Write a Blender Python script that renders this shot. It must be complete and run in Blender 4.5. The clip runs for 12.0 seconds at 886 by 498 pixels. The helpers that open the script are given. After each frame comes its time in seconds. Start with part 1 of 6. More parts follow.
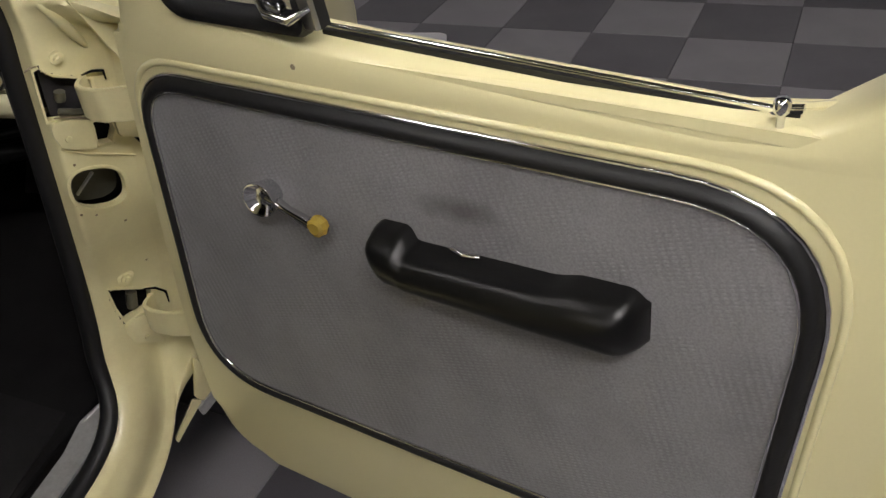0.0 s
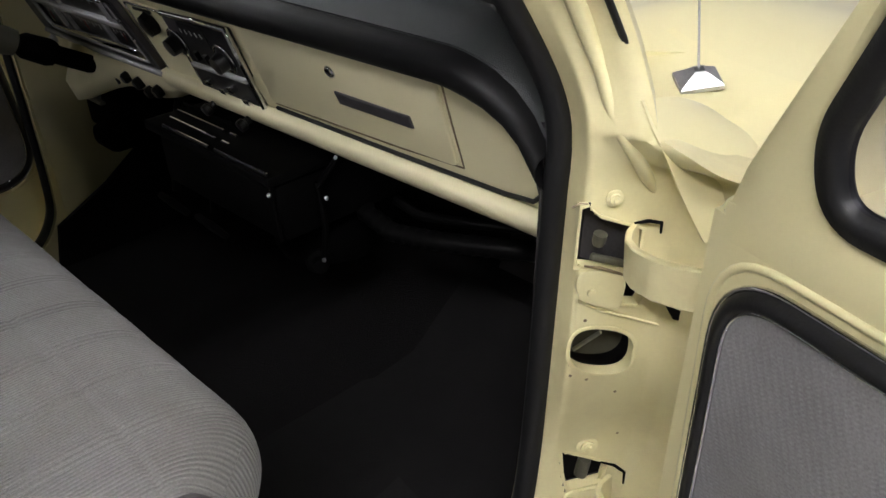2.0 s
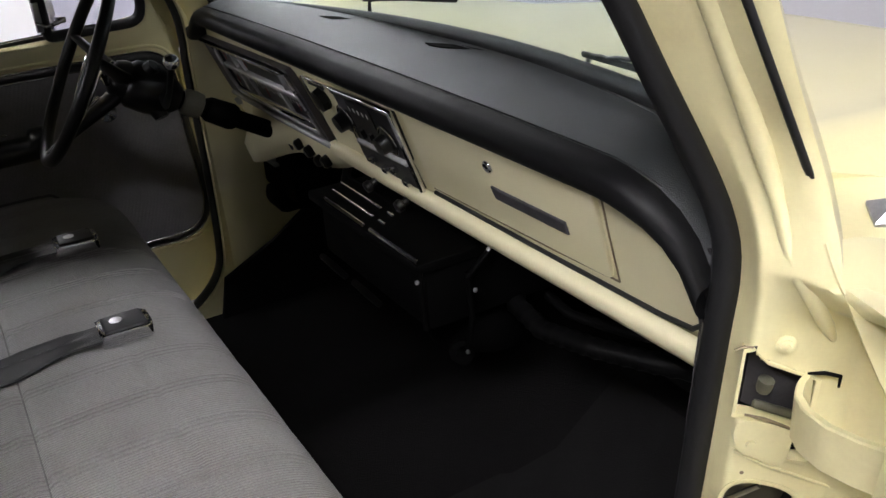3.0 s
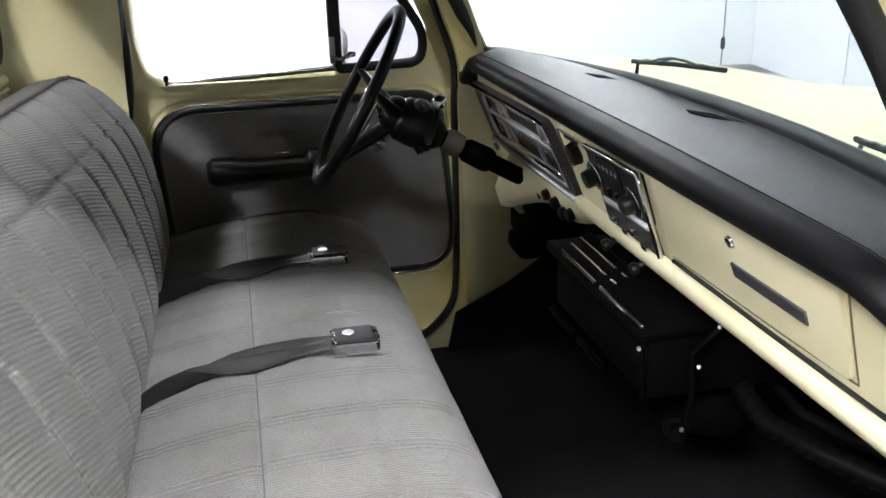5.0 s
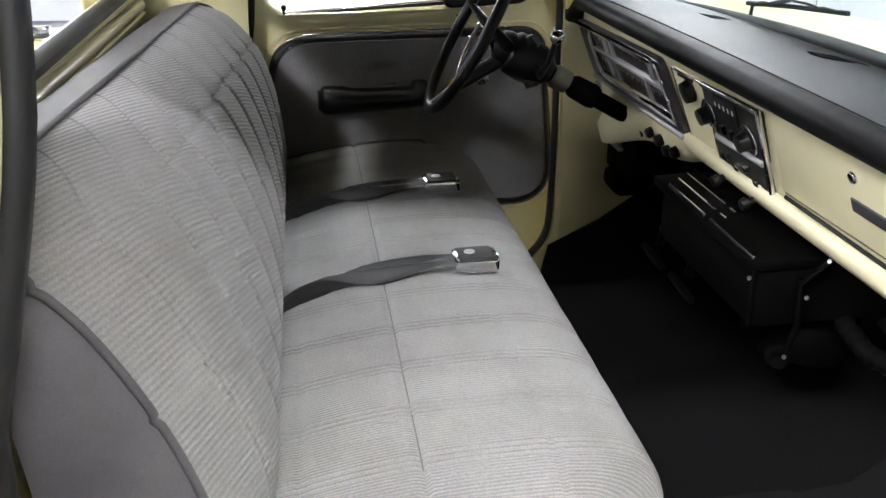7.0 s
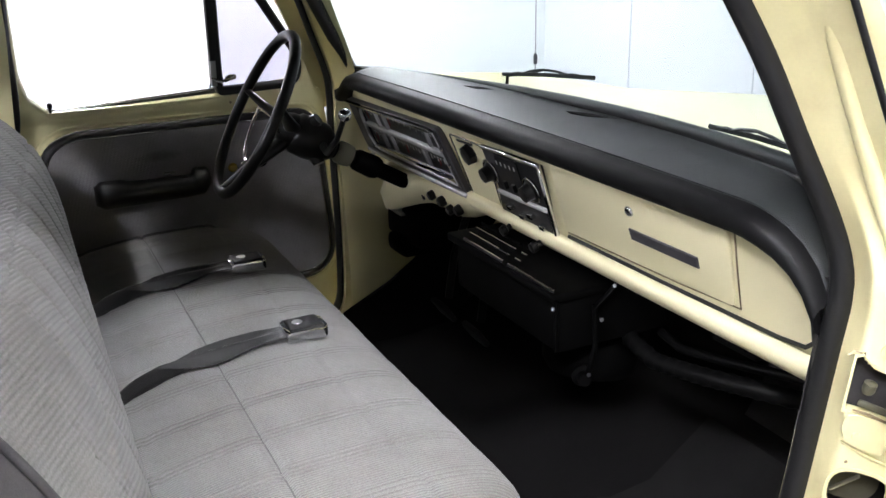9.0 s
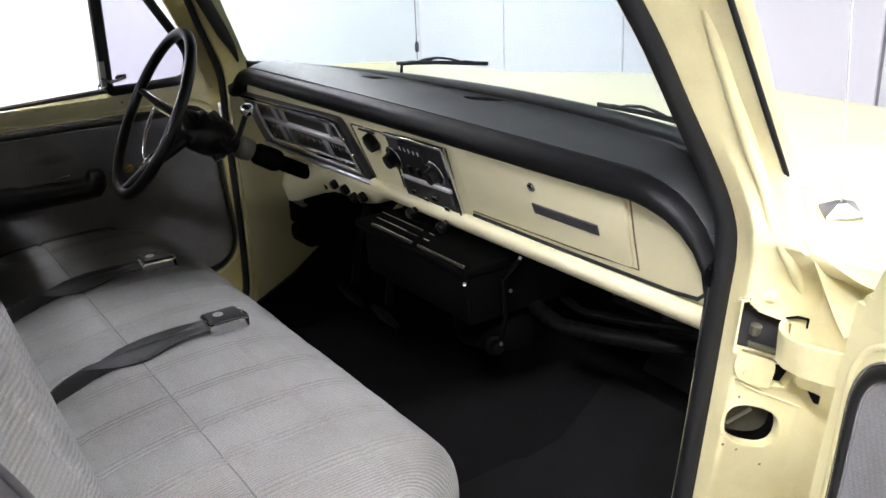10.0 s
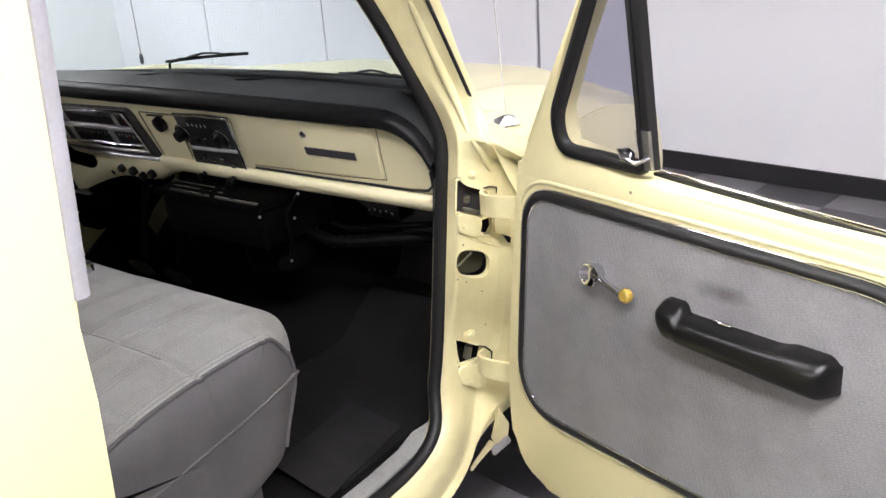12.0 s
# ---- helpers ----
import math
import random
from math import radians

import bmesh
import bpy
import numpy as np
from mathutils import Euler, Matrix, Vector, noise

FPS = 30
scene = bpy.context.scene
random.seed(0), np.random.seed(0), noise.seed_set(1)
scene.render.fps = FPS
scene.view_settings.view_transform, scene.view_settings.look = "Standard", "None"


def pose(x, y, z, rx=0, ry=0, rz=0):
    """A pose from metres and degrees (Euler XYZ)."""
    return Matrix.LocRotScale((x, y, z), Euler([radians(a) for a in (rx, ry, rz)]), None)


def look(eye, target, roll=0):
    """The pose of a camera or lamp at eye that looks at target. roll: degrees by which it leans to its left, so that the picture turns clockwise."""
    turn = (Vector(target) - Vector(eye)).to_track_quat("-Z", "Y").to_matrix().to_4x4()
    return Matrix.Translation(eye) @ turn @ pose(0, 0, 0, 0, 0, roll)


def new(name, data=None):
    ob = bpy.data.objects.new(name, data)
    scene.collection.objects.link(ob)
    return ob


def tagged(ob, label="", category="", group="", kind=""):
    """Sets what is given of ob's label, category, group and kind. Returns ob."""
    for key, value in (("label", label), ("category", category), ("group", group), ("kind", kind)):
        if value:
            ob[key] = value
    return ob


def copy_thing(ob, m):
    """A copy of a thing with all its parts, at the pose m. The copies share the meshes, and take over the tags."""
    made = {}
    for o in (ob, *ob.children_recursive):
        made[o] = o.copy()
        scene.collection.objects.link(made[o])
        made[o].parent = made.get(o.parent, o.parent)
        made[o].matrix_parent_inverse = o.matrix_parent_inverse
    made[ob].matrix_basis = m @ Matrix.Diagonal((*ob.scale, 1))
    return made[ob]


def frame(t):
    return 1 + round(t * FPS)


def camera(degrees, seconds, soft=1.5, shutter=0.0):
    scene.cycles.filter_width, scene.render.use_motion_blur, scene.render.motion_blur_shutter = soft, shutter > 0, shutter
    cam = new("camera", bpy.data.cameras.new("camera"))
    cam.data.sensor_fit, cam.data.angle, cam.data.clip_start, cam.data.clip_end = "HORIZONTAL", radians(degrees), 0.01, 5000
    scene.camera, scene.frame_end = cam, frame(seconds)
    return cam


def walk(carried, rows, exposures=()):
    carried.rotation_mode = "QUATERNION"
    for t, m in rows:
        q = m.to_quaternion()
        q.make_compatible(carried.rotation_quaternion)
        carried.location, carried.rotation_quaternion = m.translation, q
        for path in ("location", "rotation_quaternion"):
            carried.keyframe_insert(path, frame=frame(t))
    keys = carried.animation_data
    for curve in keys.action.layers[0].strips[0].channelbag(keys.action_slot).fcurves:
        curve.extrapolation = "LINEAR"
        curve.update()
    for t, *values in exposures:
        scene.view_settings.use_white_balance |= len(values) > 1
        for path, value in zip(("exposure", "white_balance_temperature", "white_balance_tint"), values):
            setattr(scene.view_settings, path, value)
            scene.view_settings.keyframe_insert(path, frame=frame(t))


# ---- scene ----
cam = camera(53.2, 12.0)
PATH = [
    (0, (1.631, -0.905, 1.423), (1.079, 0.652, 0.295), -7.3),
    (0.5, (1.529, -0.809, 1.427), (0.799, 0.654, 0.274), -7.6),
    (1, (1.43, -0.734, 1.429), (0.491, 0.619, 0.295), -6.8),
    (1.5, (1.368, -0.694, 1.432), (0.206, 0.539, 0.37), -5.5),
    (2, (1.311, -0.664, 1.432), (-0.011, 0.48, 0.461), -4.2),
    (2.5, (1.274, -0.627, 1.458), (-0.175, 0.403, 0.542), -4.9),
    (3, (1.262, -0.595, 1.461), (-0.322, 0.29, 0.621), -4.4),
    (5, (1.279, -0.586, 1.459), (-0.549, -0.176, 0.759), -1.5),
    (5.5, (1.29, -0.607, 1.465), (-0.549, -0.304, 0.738), -1.1),
    (6, (1.304, -0.629, 1.462), (-0.531, -0.426, 0.694), -0.6),
    (6.5, (1.324, -0.659, 1.465), (-0.499, -0.489, 0.66), -0.6),
    (7, (1.351, -0.704, 1.466), (-0.454, -0.431, 0.648), -0.5),
    (7.2, (1.359, -0.733, 1.462), (-0.432, -0.364, 0.653), -0.7),
    (8.8, (1.402, -0.839, 1.49), (-0.313, -0.067, 0.81), -1.5),
    (9, (1.405, -0.85, 1.483), (-0.288, -0.017, 0.818), -1.3),
    (9.5, (1.417, -0.873, 1.48), (-0.204, 0.093, 0.818), -1.6),
    (10, (1.443, -0.926, 1.497), (-0.111, 0.123, 0.801), -2.4),
    (10.5, (1.491, -1.005, 1.497), (0.021, 0.153, 0.792), -2.5),
    (11, (1.554, -1.125, 1.508), (0.233, 0.193, 0.79), -3.1),
    (11.5, (1.662, -1.256, 1.519), (0.456, 0.163, 0.791), -3.9),
    (12, (1.802, -1.425, 1.53), (0.677, 0.07, 0.822), -4.1),
]
EXPOSURES = [(0.0, -0.70, 7250, 13), (0.7, -0.38, 7100, 13), (1.5, -0.2, 7100, 12), (2.0, 0.02, 6900, 12), (2.5, 0.22, 6800, 14), (3.2, 0.40, 6800, 14), (4.8, 1.26, 6650, 11), (6.5, 1.45, 6650, 11), (9.0, 1.28, 6600, 13), (10.5, 1.14, 6600, 14), (11.5, 0.98, 6700, 15), (12.0, 0.80, 6850, 15)]
walk(cam, [(t, look(eye, target, roll)) for t, eye, target, roll in PATH], EXPOSURES)

# ---------------------------------------------------------------- world and light
world = bpy.data.worlds.new("room_world")
scene.world = world
world.use_nodes = True
world.node_tree.nodes["Background"].inputs[0].default_value = (0.80, 0.84, 0.90, 1)
world.node_tree.nodes["Background"].inputs[1].default_value = 0.05


# ---------------------------------------------------------------- materials
def material(name, colour, rough=0.5, metal=0.0, grain=0.0, grain_size=60.0, stain=0.0, stain_size=4.0,
             bump=0.0, bump_size=200.0, coat=0.0, dark=None, specular=0.5, random_value=0.0, sheen=0.0):
    """Colour with fine grain and broad stains, roughness that varies, and a fine bump, all in object space."""
    m = bpy.data.materials.new(name)
    m.use_nodes = True
    nt = m.node_tree
    b = nt.nodes["Principled BSDF"]
    b.inputs["Metallic"].default_value = metal
    b.inputs["Roughness"].default_value = rough
    b.inputs["Specular IOR Level"].default_value = specular
    b.inputs["Coat Weight"].default_value = coat
    b.inputs["Coat Roughness"].default_value = 0.06
    b.inputs["Sheen Weight"].default_value = sheen
    co = nt.nodes.new("ShaderNodeTexCoord")
    fine = nt.nodes.new("ShaderNodeTexNoise")
    fine.inputs["Scale"].default_value = grain_size
    fine.inputs["Detail"].default_value = 4
    broad = nt.nodes.new("ShaderNodeTexNoise")
    broad.inputs["Scale"].default_value = stain_size
    broad.inputs["Detail"].default_value = 5
    broad.inputs["Roughness"].default_value = 0.6
    for n in (fine, broad):
        nt.links.new(co.outputs["Object"], n.inputs["Vector"])
    dark = dark or tuple(c * 0.55 for c in colour)
    mix1 = nt.nodes.new("ShaderNodeMix")
    mix1.data_type = "RGBA"
    mix1.inputs["A"].default_value = (*colour, 1)
    mix1.inputs["B"].default_value = (*dark, 1)
    ramp = nt.nodes.new("ShaderNodeMapRange")
    ramp.inputs["From Min"].default_value, ramp.inputs["From Max"].default_value = 0.42, 0.78
    ramp.inputs["To Max"].default_value = stain
    nt.links.new(broad.outputs["Fac"], ramp.inputs["Value"])
    nt.links.new(ramp.outputs["Result"], mix1.inputs["Factor"])
    mix2 = nt.nodes.new("ShaderNodeMix")
    mix2.data_type = "RGBA"
    mix2.blend_type = "MULTIPLY"
    mix2.inputs["Factor"].default_value = grain
    nt.links.new(mix1.outputs["Result"], mix2.inputs["A"])
    nt.links.new(fine.outputs["Fac"], mix2.inputs["B"])
    out = mix2.outputs["Result"]
    if random_value:
        info = nt.nodes.new("ShaderNodeObjectInfo")
        hsv = nt.nodes.new("ShaderNodeHueSaturation")
        r = nt.nodes.new("ShaderNodeMapRange")
        r.inputs["To Min"].default_value, r.inputs["To Max"].default_value = 1 - random_value, 1 + random_value
        nt.links.new(info.outputs["Random"], r.inputs["Value"])
        nt.links.new(r.outputs["Result"], hsv.inputs["Value"])
        nt.links.new(out, hsv.inputs["Color"])
        out = hsv.outputs["Color"]
    nt.links.new(out, b.inputs["Base Color"])
    rr = nt.nodes.new("ShaderNodeMapRange")
    rr.inputs["To Min"].default_value, rr.inputs["To Max"].default_value = max(0.02, rough * 0.8), min(1, rough * 1.25)
    nt.links.new(broad.outputs["Fac"], rr.inputs["Value"])
    nt.links.new(rr.outputs["Result"], b.inputs["Roughness"])
    if bump:
        bt = nt.nodes.new("ShaderNodeTexNoise")
        bt.inputs["Scale"].default_value = bump_size
        bt.inputs["Detail"].default_value = 3
        nt.links.new(co.outputs["Object"], bt.inputs["Vector"])
        bn = nt.nodes.new("ShaderNodeBump")
        bn.inputs["Strength"].default_value = bump
        bn.inputs["Distance"].default_value = 0.002
        nt.links.new(bt.outputs["Fac"], bn.inputs["Height"])
        nt.links.new(bn.outputs["Normal"], b.inputs["Normal"])
    return m


def woven(name, colour, pitch, axis, strength=0.5, dark=0.5, rough=0.85, cross=0.0, stain=0.35, stain_tint=None, turn=0.0, tip=0.0, patchy=0.0):
    """A ribbed cloth: ribs of the given pitch across one object axis, with a finer cross thread and worn patches."""
    m = material(name, colour, rough, grain=0.55, grain_size=420, stain=stain, stain_size=7, dark=stain_tint, sheen=0.15, specular=0.25)
    nt = m.node_tree
    b = nt.nodes["Principled BSDF"]
    co = nt.nodes.new("ShaderNodeTexCoord")
    spin = nt.nodes.new("ShaderNodeMapping")
    spin.inputs["Rotation"].default_value = (radians(tip), radians(turn), 0)
    nt.links.new(co.outputs["Object"], spin.inputs["Vector"])
    ribs = spin.outputs["Vector"]
    height = None
    for ax, p in ((axis, pitch), ("XYZ"[("XYZ".index(axis) + 1) % 3], cross)):
        if not p:
            continue
        w = nt.nodes.new("ShaderNodeTexWave")
        w.bands_direction = ax
        w.inputs["Scale"].default_value = 0.314 / p
        w.inputs["Distortion"].default_value = 0.5
        w.inputs["Detail"].default_value = 1.5
        w.inputs["Detail Scale"].default_value = 3
        nt.links.new(ribs, w.inputs["Vector"])
        if height is None:
            height = w.outputs["Fac"]
        else:
            mul = nt.nodes.new("ShaderNodeMath")
            mul.operation = "MULTIPLY"
            nt.links.new(height, mul.inputs[0])
            nt.links.new(w.outputs["Fac"], mul.inputs[1])
            height = mul.outputs[0]
    if patchy:
        # the ribs stand out in some places and are rubbed flat in others
        rub = nt.nodes.new("ShaderNodeTexNoise")
        rub.inputs["Scale"].default_value = 16
        rub.inputs["Detail"].default_value = 4
        nt.links.new(co.outputs["Object"], rub.inputs["Vector"])
        level = nt.nodes.new("ShaderNodeMapRange")
        level.inputs["From Min"].default_value, level.inputs["From Max"].default_value = 0.36, 0.62
        level.inputs["To Min"].default_value = 1 - patchy
        nt.links.new(rub.outputs["Fac"], level.inputs["Value"])
        worn = nt.nodes.new("ShaderNodeMix")
        worn.inputs["A"].default_value = 0.5
        nt.links.new(height, worn.inputs["B"])
        nt.links.new(level.outputs["Result"], worn.inputs["Factor"])
        height = worn.outputs["Result"]
    bn = nt.nodes.new("ShaderNodeBump")
    bn.inputs["Strength"].default_value = strength
    bn.inputs["Distance"].default_value = 0.0015
    nt.links.new(height, bn.inputs["Height"])
    nt.links.new(bn.outputs["Normal"], b.inputs["Normal"])
    old = b.inputs["Base Color"].links[0].from_socket
    mx = nt.nodes.new("ShaderNodeMix")
    mx.data_type = "RGBA"
    mx.blend_type = "MULTIPLY"
    mx.inputs["Factor"].default_value = dark
    nt.links.new(old, mx.inputs["A"])
    r = nt.nodes.new("ShaderNodeMapRange")
    r.inputs["To Min"].default_value = 0.45
    nt.links.new(height, r.inputs["Value"])
    nt.links.new(r.outputs["Result"], mx.inputs["B"])
    nt.links.new(mx.outputs["Result"], b.inputs["Base Color"])
    return m


def smudge(m, centre, size, colour):
    """A dark rubbed spot of its own shape on a material, placed in the object's space."""
    nt = m.node_tree
    b = nt.nodes["Principled BSDF"]
    co = nt.nodes.new("ShaderNodeTexCoord")
    mp = nt.nodes.new("ShaderNodeMapping")
    mp.vector_type = "TEXTURE"
    mp.inputs["Location"].default_value = centre
    mp.inputs["Scale"].default_value = size
    nt.links.new(co.outputs["Object"], mp.inputs["Vector"])
    ln = nt.nodes.new("ShaderNodeVectorMath")
    ln.operation = "LENGTH"
    nt.links.new(mp.outputs["Vector"], ln.inputs[0])
    nz = nt.nodes.new("ShaderNodeTexNoise")
    nz.inputs["Scale"].default_value = 45
    nt.links.new(co.outputs["Object"], nz.inputs["Vector"])
    ad = nt.nodes.new("ShaderNodeMath")
    ad.operation = "ADD"
    nt.links.new(ln.outputs["Value"], ad.inputs[0])
    nt.links.new(nz.outputs["Fac"], ad.inputs[1])
    r = nt.nodes.new("ShaderNodeMapRange")
    r.inputs["From Min"].default_value, r.inputs["From Max"].default_value = 0.75, 1.6
    r.inputs["To Min"].default_value, r.inputs["To Max"].default_value = 0.75, 0.0
    nt.links.new(ad.outputs[0], r.inputs["Value"])
    mx = nt.nodes.new("ShaderNodeMix")
    mx.data_type = "RGBA"
    mx.inputs["B"].default_value = (*colour, 1)
    nt.links.new(b.inputs["Base Color"].links[0].from_socket, mx.inputs["A"])
    nt.links.new(r.outputs["Result"], mx.inputs["Factor"])
    nt.links.new(mx.outputs["Result"], b.inputs["Base Color"])


def pane_glass(name, tint, gloss=1.0):
    m = bpy.data.materials.new(name)
    m.use_nodes = True
    nt = m.node_tree
    nt.nodes.remove(nt.nodes["Principled BSDF"])
    t = nt.nodes.new("ShaderNodeBsdfTransparent")
    t.inputs[0].default_value = (*tint, 1)
    g = nt.nodes.new("ShaderNodeBsdfGlossy")
    g.inputs["Roughness"].default_value = 0.02
    lw = nt.nodes.new("ShaderNodeLayerWeight")
    lw.inputs["Blend"].default_value = 0.5
    pw = nt.nodes.new("ShaderNodeMath")
    pw.operation = "POWER"
    pw.inputs[1].default_value = 5.0
    nt.links.new(lw.outputs["Facing"], pw.inputs[0])
    f = nt.nodes.new("ShaderNodeMapRange")
    f.inputs["To Min"].default_value, f.inputs["To Max"].default_value = 0.025 * gloss, 0.45 * gloss
    nt.links.new(pw.outputs[0], f.inputs["Value"])
    mx = nt.nodes.new("ShaderNodeMixShader")
    nt.links.new(f.outputs[0], mx.inputs[0])
    nt.links.new(t.outputs[0], mx.inputs[1])
    nt.links.new(g.outputs[0], mx.inputs[2])
    nt.links.new(mx.outputs[0], nt.nodes["Material Output"].inputs["Surface"])
    return m


def glow(name, colour, strength):
    m = bpy.data.materials.new(name)
    m.use_nodes = True
    b = m.node_tree.nodes["Principled BSDF"]
    b.inputs["Base Color"].default_value = (0.8, 0.8, 0.8, 1)
    b.inputs["Emission Color"].default_value = (*colour, 1)
    b.inputs["Emission Strength"].default_value = strength
    return m


PAINT = material("cream_yellow_paint", (0.80, 0.73, 0.42), 0.34, grain=0.05, grain_size=300, stain=0.10, stain_size=3, bump=0.02, bump_size=60, coat=0.5, dark=(0.70, 0.59, 0.31))
PAINT_JAMB = material("worn_jamb_paint", (0.80, 0.73, 0.42), 0.38, grain=0.08, grain_size=250, stain=0.34, stain_size=11, bump=0.05, bump_size=70, coat=0.35, dark=(0.50, 0.38, 0.18))
PAINT_DASH = material("satin_dash_paint", (0.80, 0.74, 0.49), 0.42, grain=0.05, grain_size=300, stain=0.15, stain_size=5, bump=0.03, bump_size=150, dark=(0.66, 0.56, 0.32))
# bare worn metal; its brown also stands for shadowed paint beside the post
WORN_AND_SHADE = material("worn_metal_and_gap_shade", (0.40, 0.32, 0.20), 0.55, metal=0.3, grain=0.5, grain_size=80, stain=0.8, stain_size=25, bump=0.3, bump_size=80, dark=(0.12, 0.07, 0.04))
RUBBER = material("black_rubber", (0.008, 0.008, 0.009), 0.5, grain=0.2, grain_size=150, stain=0.3, stain_size=8, bump=0.15, bump_size=300)
# black for plain dark parts, and for shade painted into holes and nooks
DARK = material("black_parts_and_hole_shade", (0.006, 0.006, 0.006), 0.95, specular=0.05)
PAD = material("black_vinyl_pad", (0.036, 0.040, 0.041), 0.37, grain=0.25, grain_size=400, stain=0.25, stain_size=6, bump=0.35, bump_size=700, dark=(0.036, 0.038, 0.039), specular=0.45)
PLASTIC = material("black_plastic", (0.006, 0.006, 0.006), 0.30, specular=0.32, grain=0.2, grain_size=300, stain=0.3, stain_size=15, bump=0.08, bump_size=500)
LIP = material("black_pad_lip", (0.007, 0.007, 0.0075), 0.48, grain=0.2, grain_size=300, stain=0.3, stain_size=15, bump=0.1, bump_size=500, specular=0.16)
CHROME = material("chrome", (0.78, 0.78, 0.80), 0.10, metal=1.0, grain=0.1, grain_size=80, stain=0.25, stain_size=30, dark=(0.4, 0.4, 0.42))
STEEL = material("brushed_steel", (0.55, 0.55, 0.56), 0.30, metal=1.0, grain=0.3, grain_size=200, stain=0.5, stain_size=20, dark=(0.2, 0.2, 0.2))
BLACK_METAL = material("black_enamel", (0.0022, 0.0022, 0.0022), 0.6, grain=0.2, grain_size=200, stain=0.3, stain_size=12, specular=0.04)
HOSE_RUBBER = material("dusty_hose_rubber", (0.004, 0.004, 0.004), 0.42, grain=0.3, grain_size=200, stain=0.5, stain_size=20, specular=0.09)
GREY_STRIP = material("light_grey_strip", (0.34, 0.335, 0.36), 0.5, grain=0.2, grain_size=200, stain=0.3, stain_size=15)
# dark grey-olive with the shade on collar and hinge hollows mixed in
GREY_COLLAR = material("shaded_grey_olive", (0.105, 0.10, 0.072), 0.45, grain=0.3, grain_size=200, stain=0.6, stain_size=25, dark=(0.09, 0.085, 0.06))
AMBER = material("amber_knob", (0.36, 0.25, 0.05), 0.14, coat=0.6, stain=0.4, stain_size=60, dark=(0.40, 0.22, 0.01))
CLOTH = woven("grey_ribbed_cloth", (0.40, 0.395, 0.39), 0.0050, "X", 0.95, 0.46, cross=0.0, patchy=0.5, stain=0.8, stain_tint=(0.29, 0.28, 0.265))
CLOTH_BACK = woven("grey_ribbed_cloth_back", (0.41, 0.405, 0.40), 0.0064, "Z", 0.95, 0.44, cross=0.0, stain=0.6, stain_tint=(0.29, 0.28, 0.265), tip=-45, turn=18, patchy=0.6)
BAND = material("mid_grey_vinyl", (0.185, 0.178, 0.182), 0.55, grain=0.4, grain_size=500, stain=0.7, stain_size=6, bump=0.25, bump_size=600, dark=(0.12, 0.115, 0.118))
VINYL = material("dark_grey_vinyl", (0.100, 0.095, 0.101), 0.60, grain=0.4, grain_size=500, stain=0.8, stain_size=6, bump=0.25, bump_size=600, dark=(0.055, 0.052, 0.056))
PANEL = woven("grey_door_card", (0.345, 0.335, 0.348), 0.0042, "Z", 0.40, 0.20, rough=0.5, cross=0.0085, stain=0.7, stain_tint=(0.20, 0.194, 0.20), turn=18, patchy=1.0)
smudge(PANEL, (0.305, -0.010, 0.972), (0.052, 0.05, 0.016), (0.075, 0.068, 0.07))
KICK = material("dark_grey_kick_panel", (0.050, 0.047, 0.050), 0.7, grain=0.3, grain_size=300, stain=0.6, stain_size=7, bump=0.3, bump_size=300, dark=(0.03, 0.028, 0.03), specular=0.25)
# pale diffuse base paints bright reflections into chrome trim that would mirror a dark cab
SILVER = material("silver_trim_painted_sheen", (0.72, 0.72, 0.73), 0.22, metal=0.35, grain=0.1, grain_size=200, stain=0.4, stain_size=30, dark=(0.28, 0.28, 0.29))
FELT = material("dark_grey_felt", (0.030, 0.029, 0.030), 0.95, grain=0.5, grain_size=500, stain=0.6, stain_size=8, bump=0.5, bump_size=400, specular=0.1)
ALUMINIUM = material("scuffed_aluminium", (0.62, 0.62, 0.62), 0.45, metal=0.55, grain=0.3, grain_size=150, stain=0.5, stain_size=18, dark=(0.36, 0.35, 0.34))
CARPET = material("black_carpet", (0.0105, 0.0098, 0.0102), 0.95, grain=0.6, grain_size=600, stain=0.4, stain_size=5, bump=0.8, bump_size=500, specular=0.1)
MAT = material("black_rubber_mat", (0.0145, 0.014, 0.0145), 0.8, grain=0.3, grain_size=300, stain=0.6, stain_size=8, bump=0.4, bump_size=400, dark=(0.010, 0.0097, 0.0097), specular=0.12)
BELT = material("black_webbing", (0.017, 0.017, 0.018), 0.42, grain=0.4, grain_size=900, bump=0.4, bump_size=900)
GAUGE = material("gauge_face", (0.02, 0.02, 0.022), 0.35, stain=0.4, stain_size=20)
WHITE_MARK = material("white_marking", (0.7, 0.7, 0.7), 0.5, grain=0.1)
BADGE = material("dark_badge", (0.09, 0.085, 0.095), 0.4, metal=0.4, grain=0.2, grain_size=300, stain=0.3, stain_size=60)
BADGE_BLUE = material("blue_enamel", (0.10, 0.14, 0.45), 0.25, stain=0.2, stain_size=60)
BADGE_RED = material("red_enamel", (0.50, 0.06, 0.06), 0.25, stain=0.2, stain_size=60)
WINDSHIELD = pane_glass("windshield_glass", (0.90, 0.96, 0.96))
VENT_GLASS = pane_glass("vent_window_glass", (0.74, 0.74, 0.80))
REAR_GLASS = pane_glass("rear_window_glass", (0.90, 0.92, 0.96))
WALL = material("white_wall_paint", (0.78, 0.77, 0.80), 0.6, grain=0.05, grain_size=80, stain=0.12, stain_size=0.8, bump=0.05, bump_size=60)
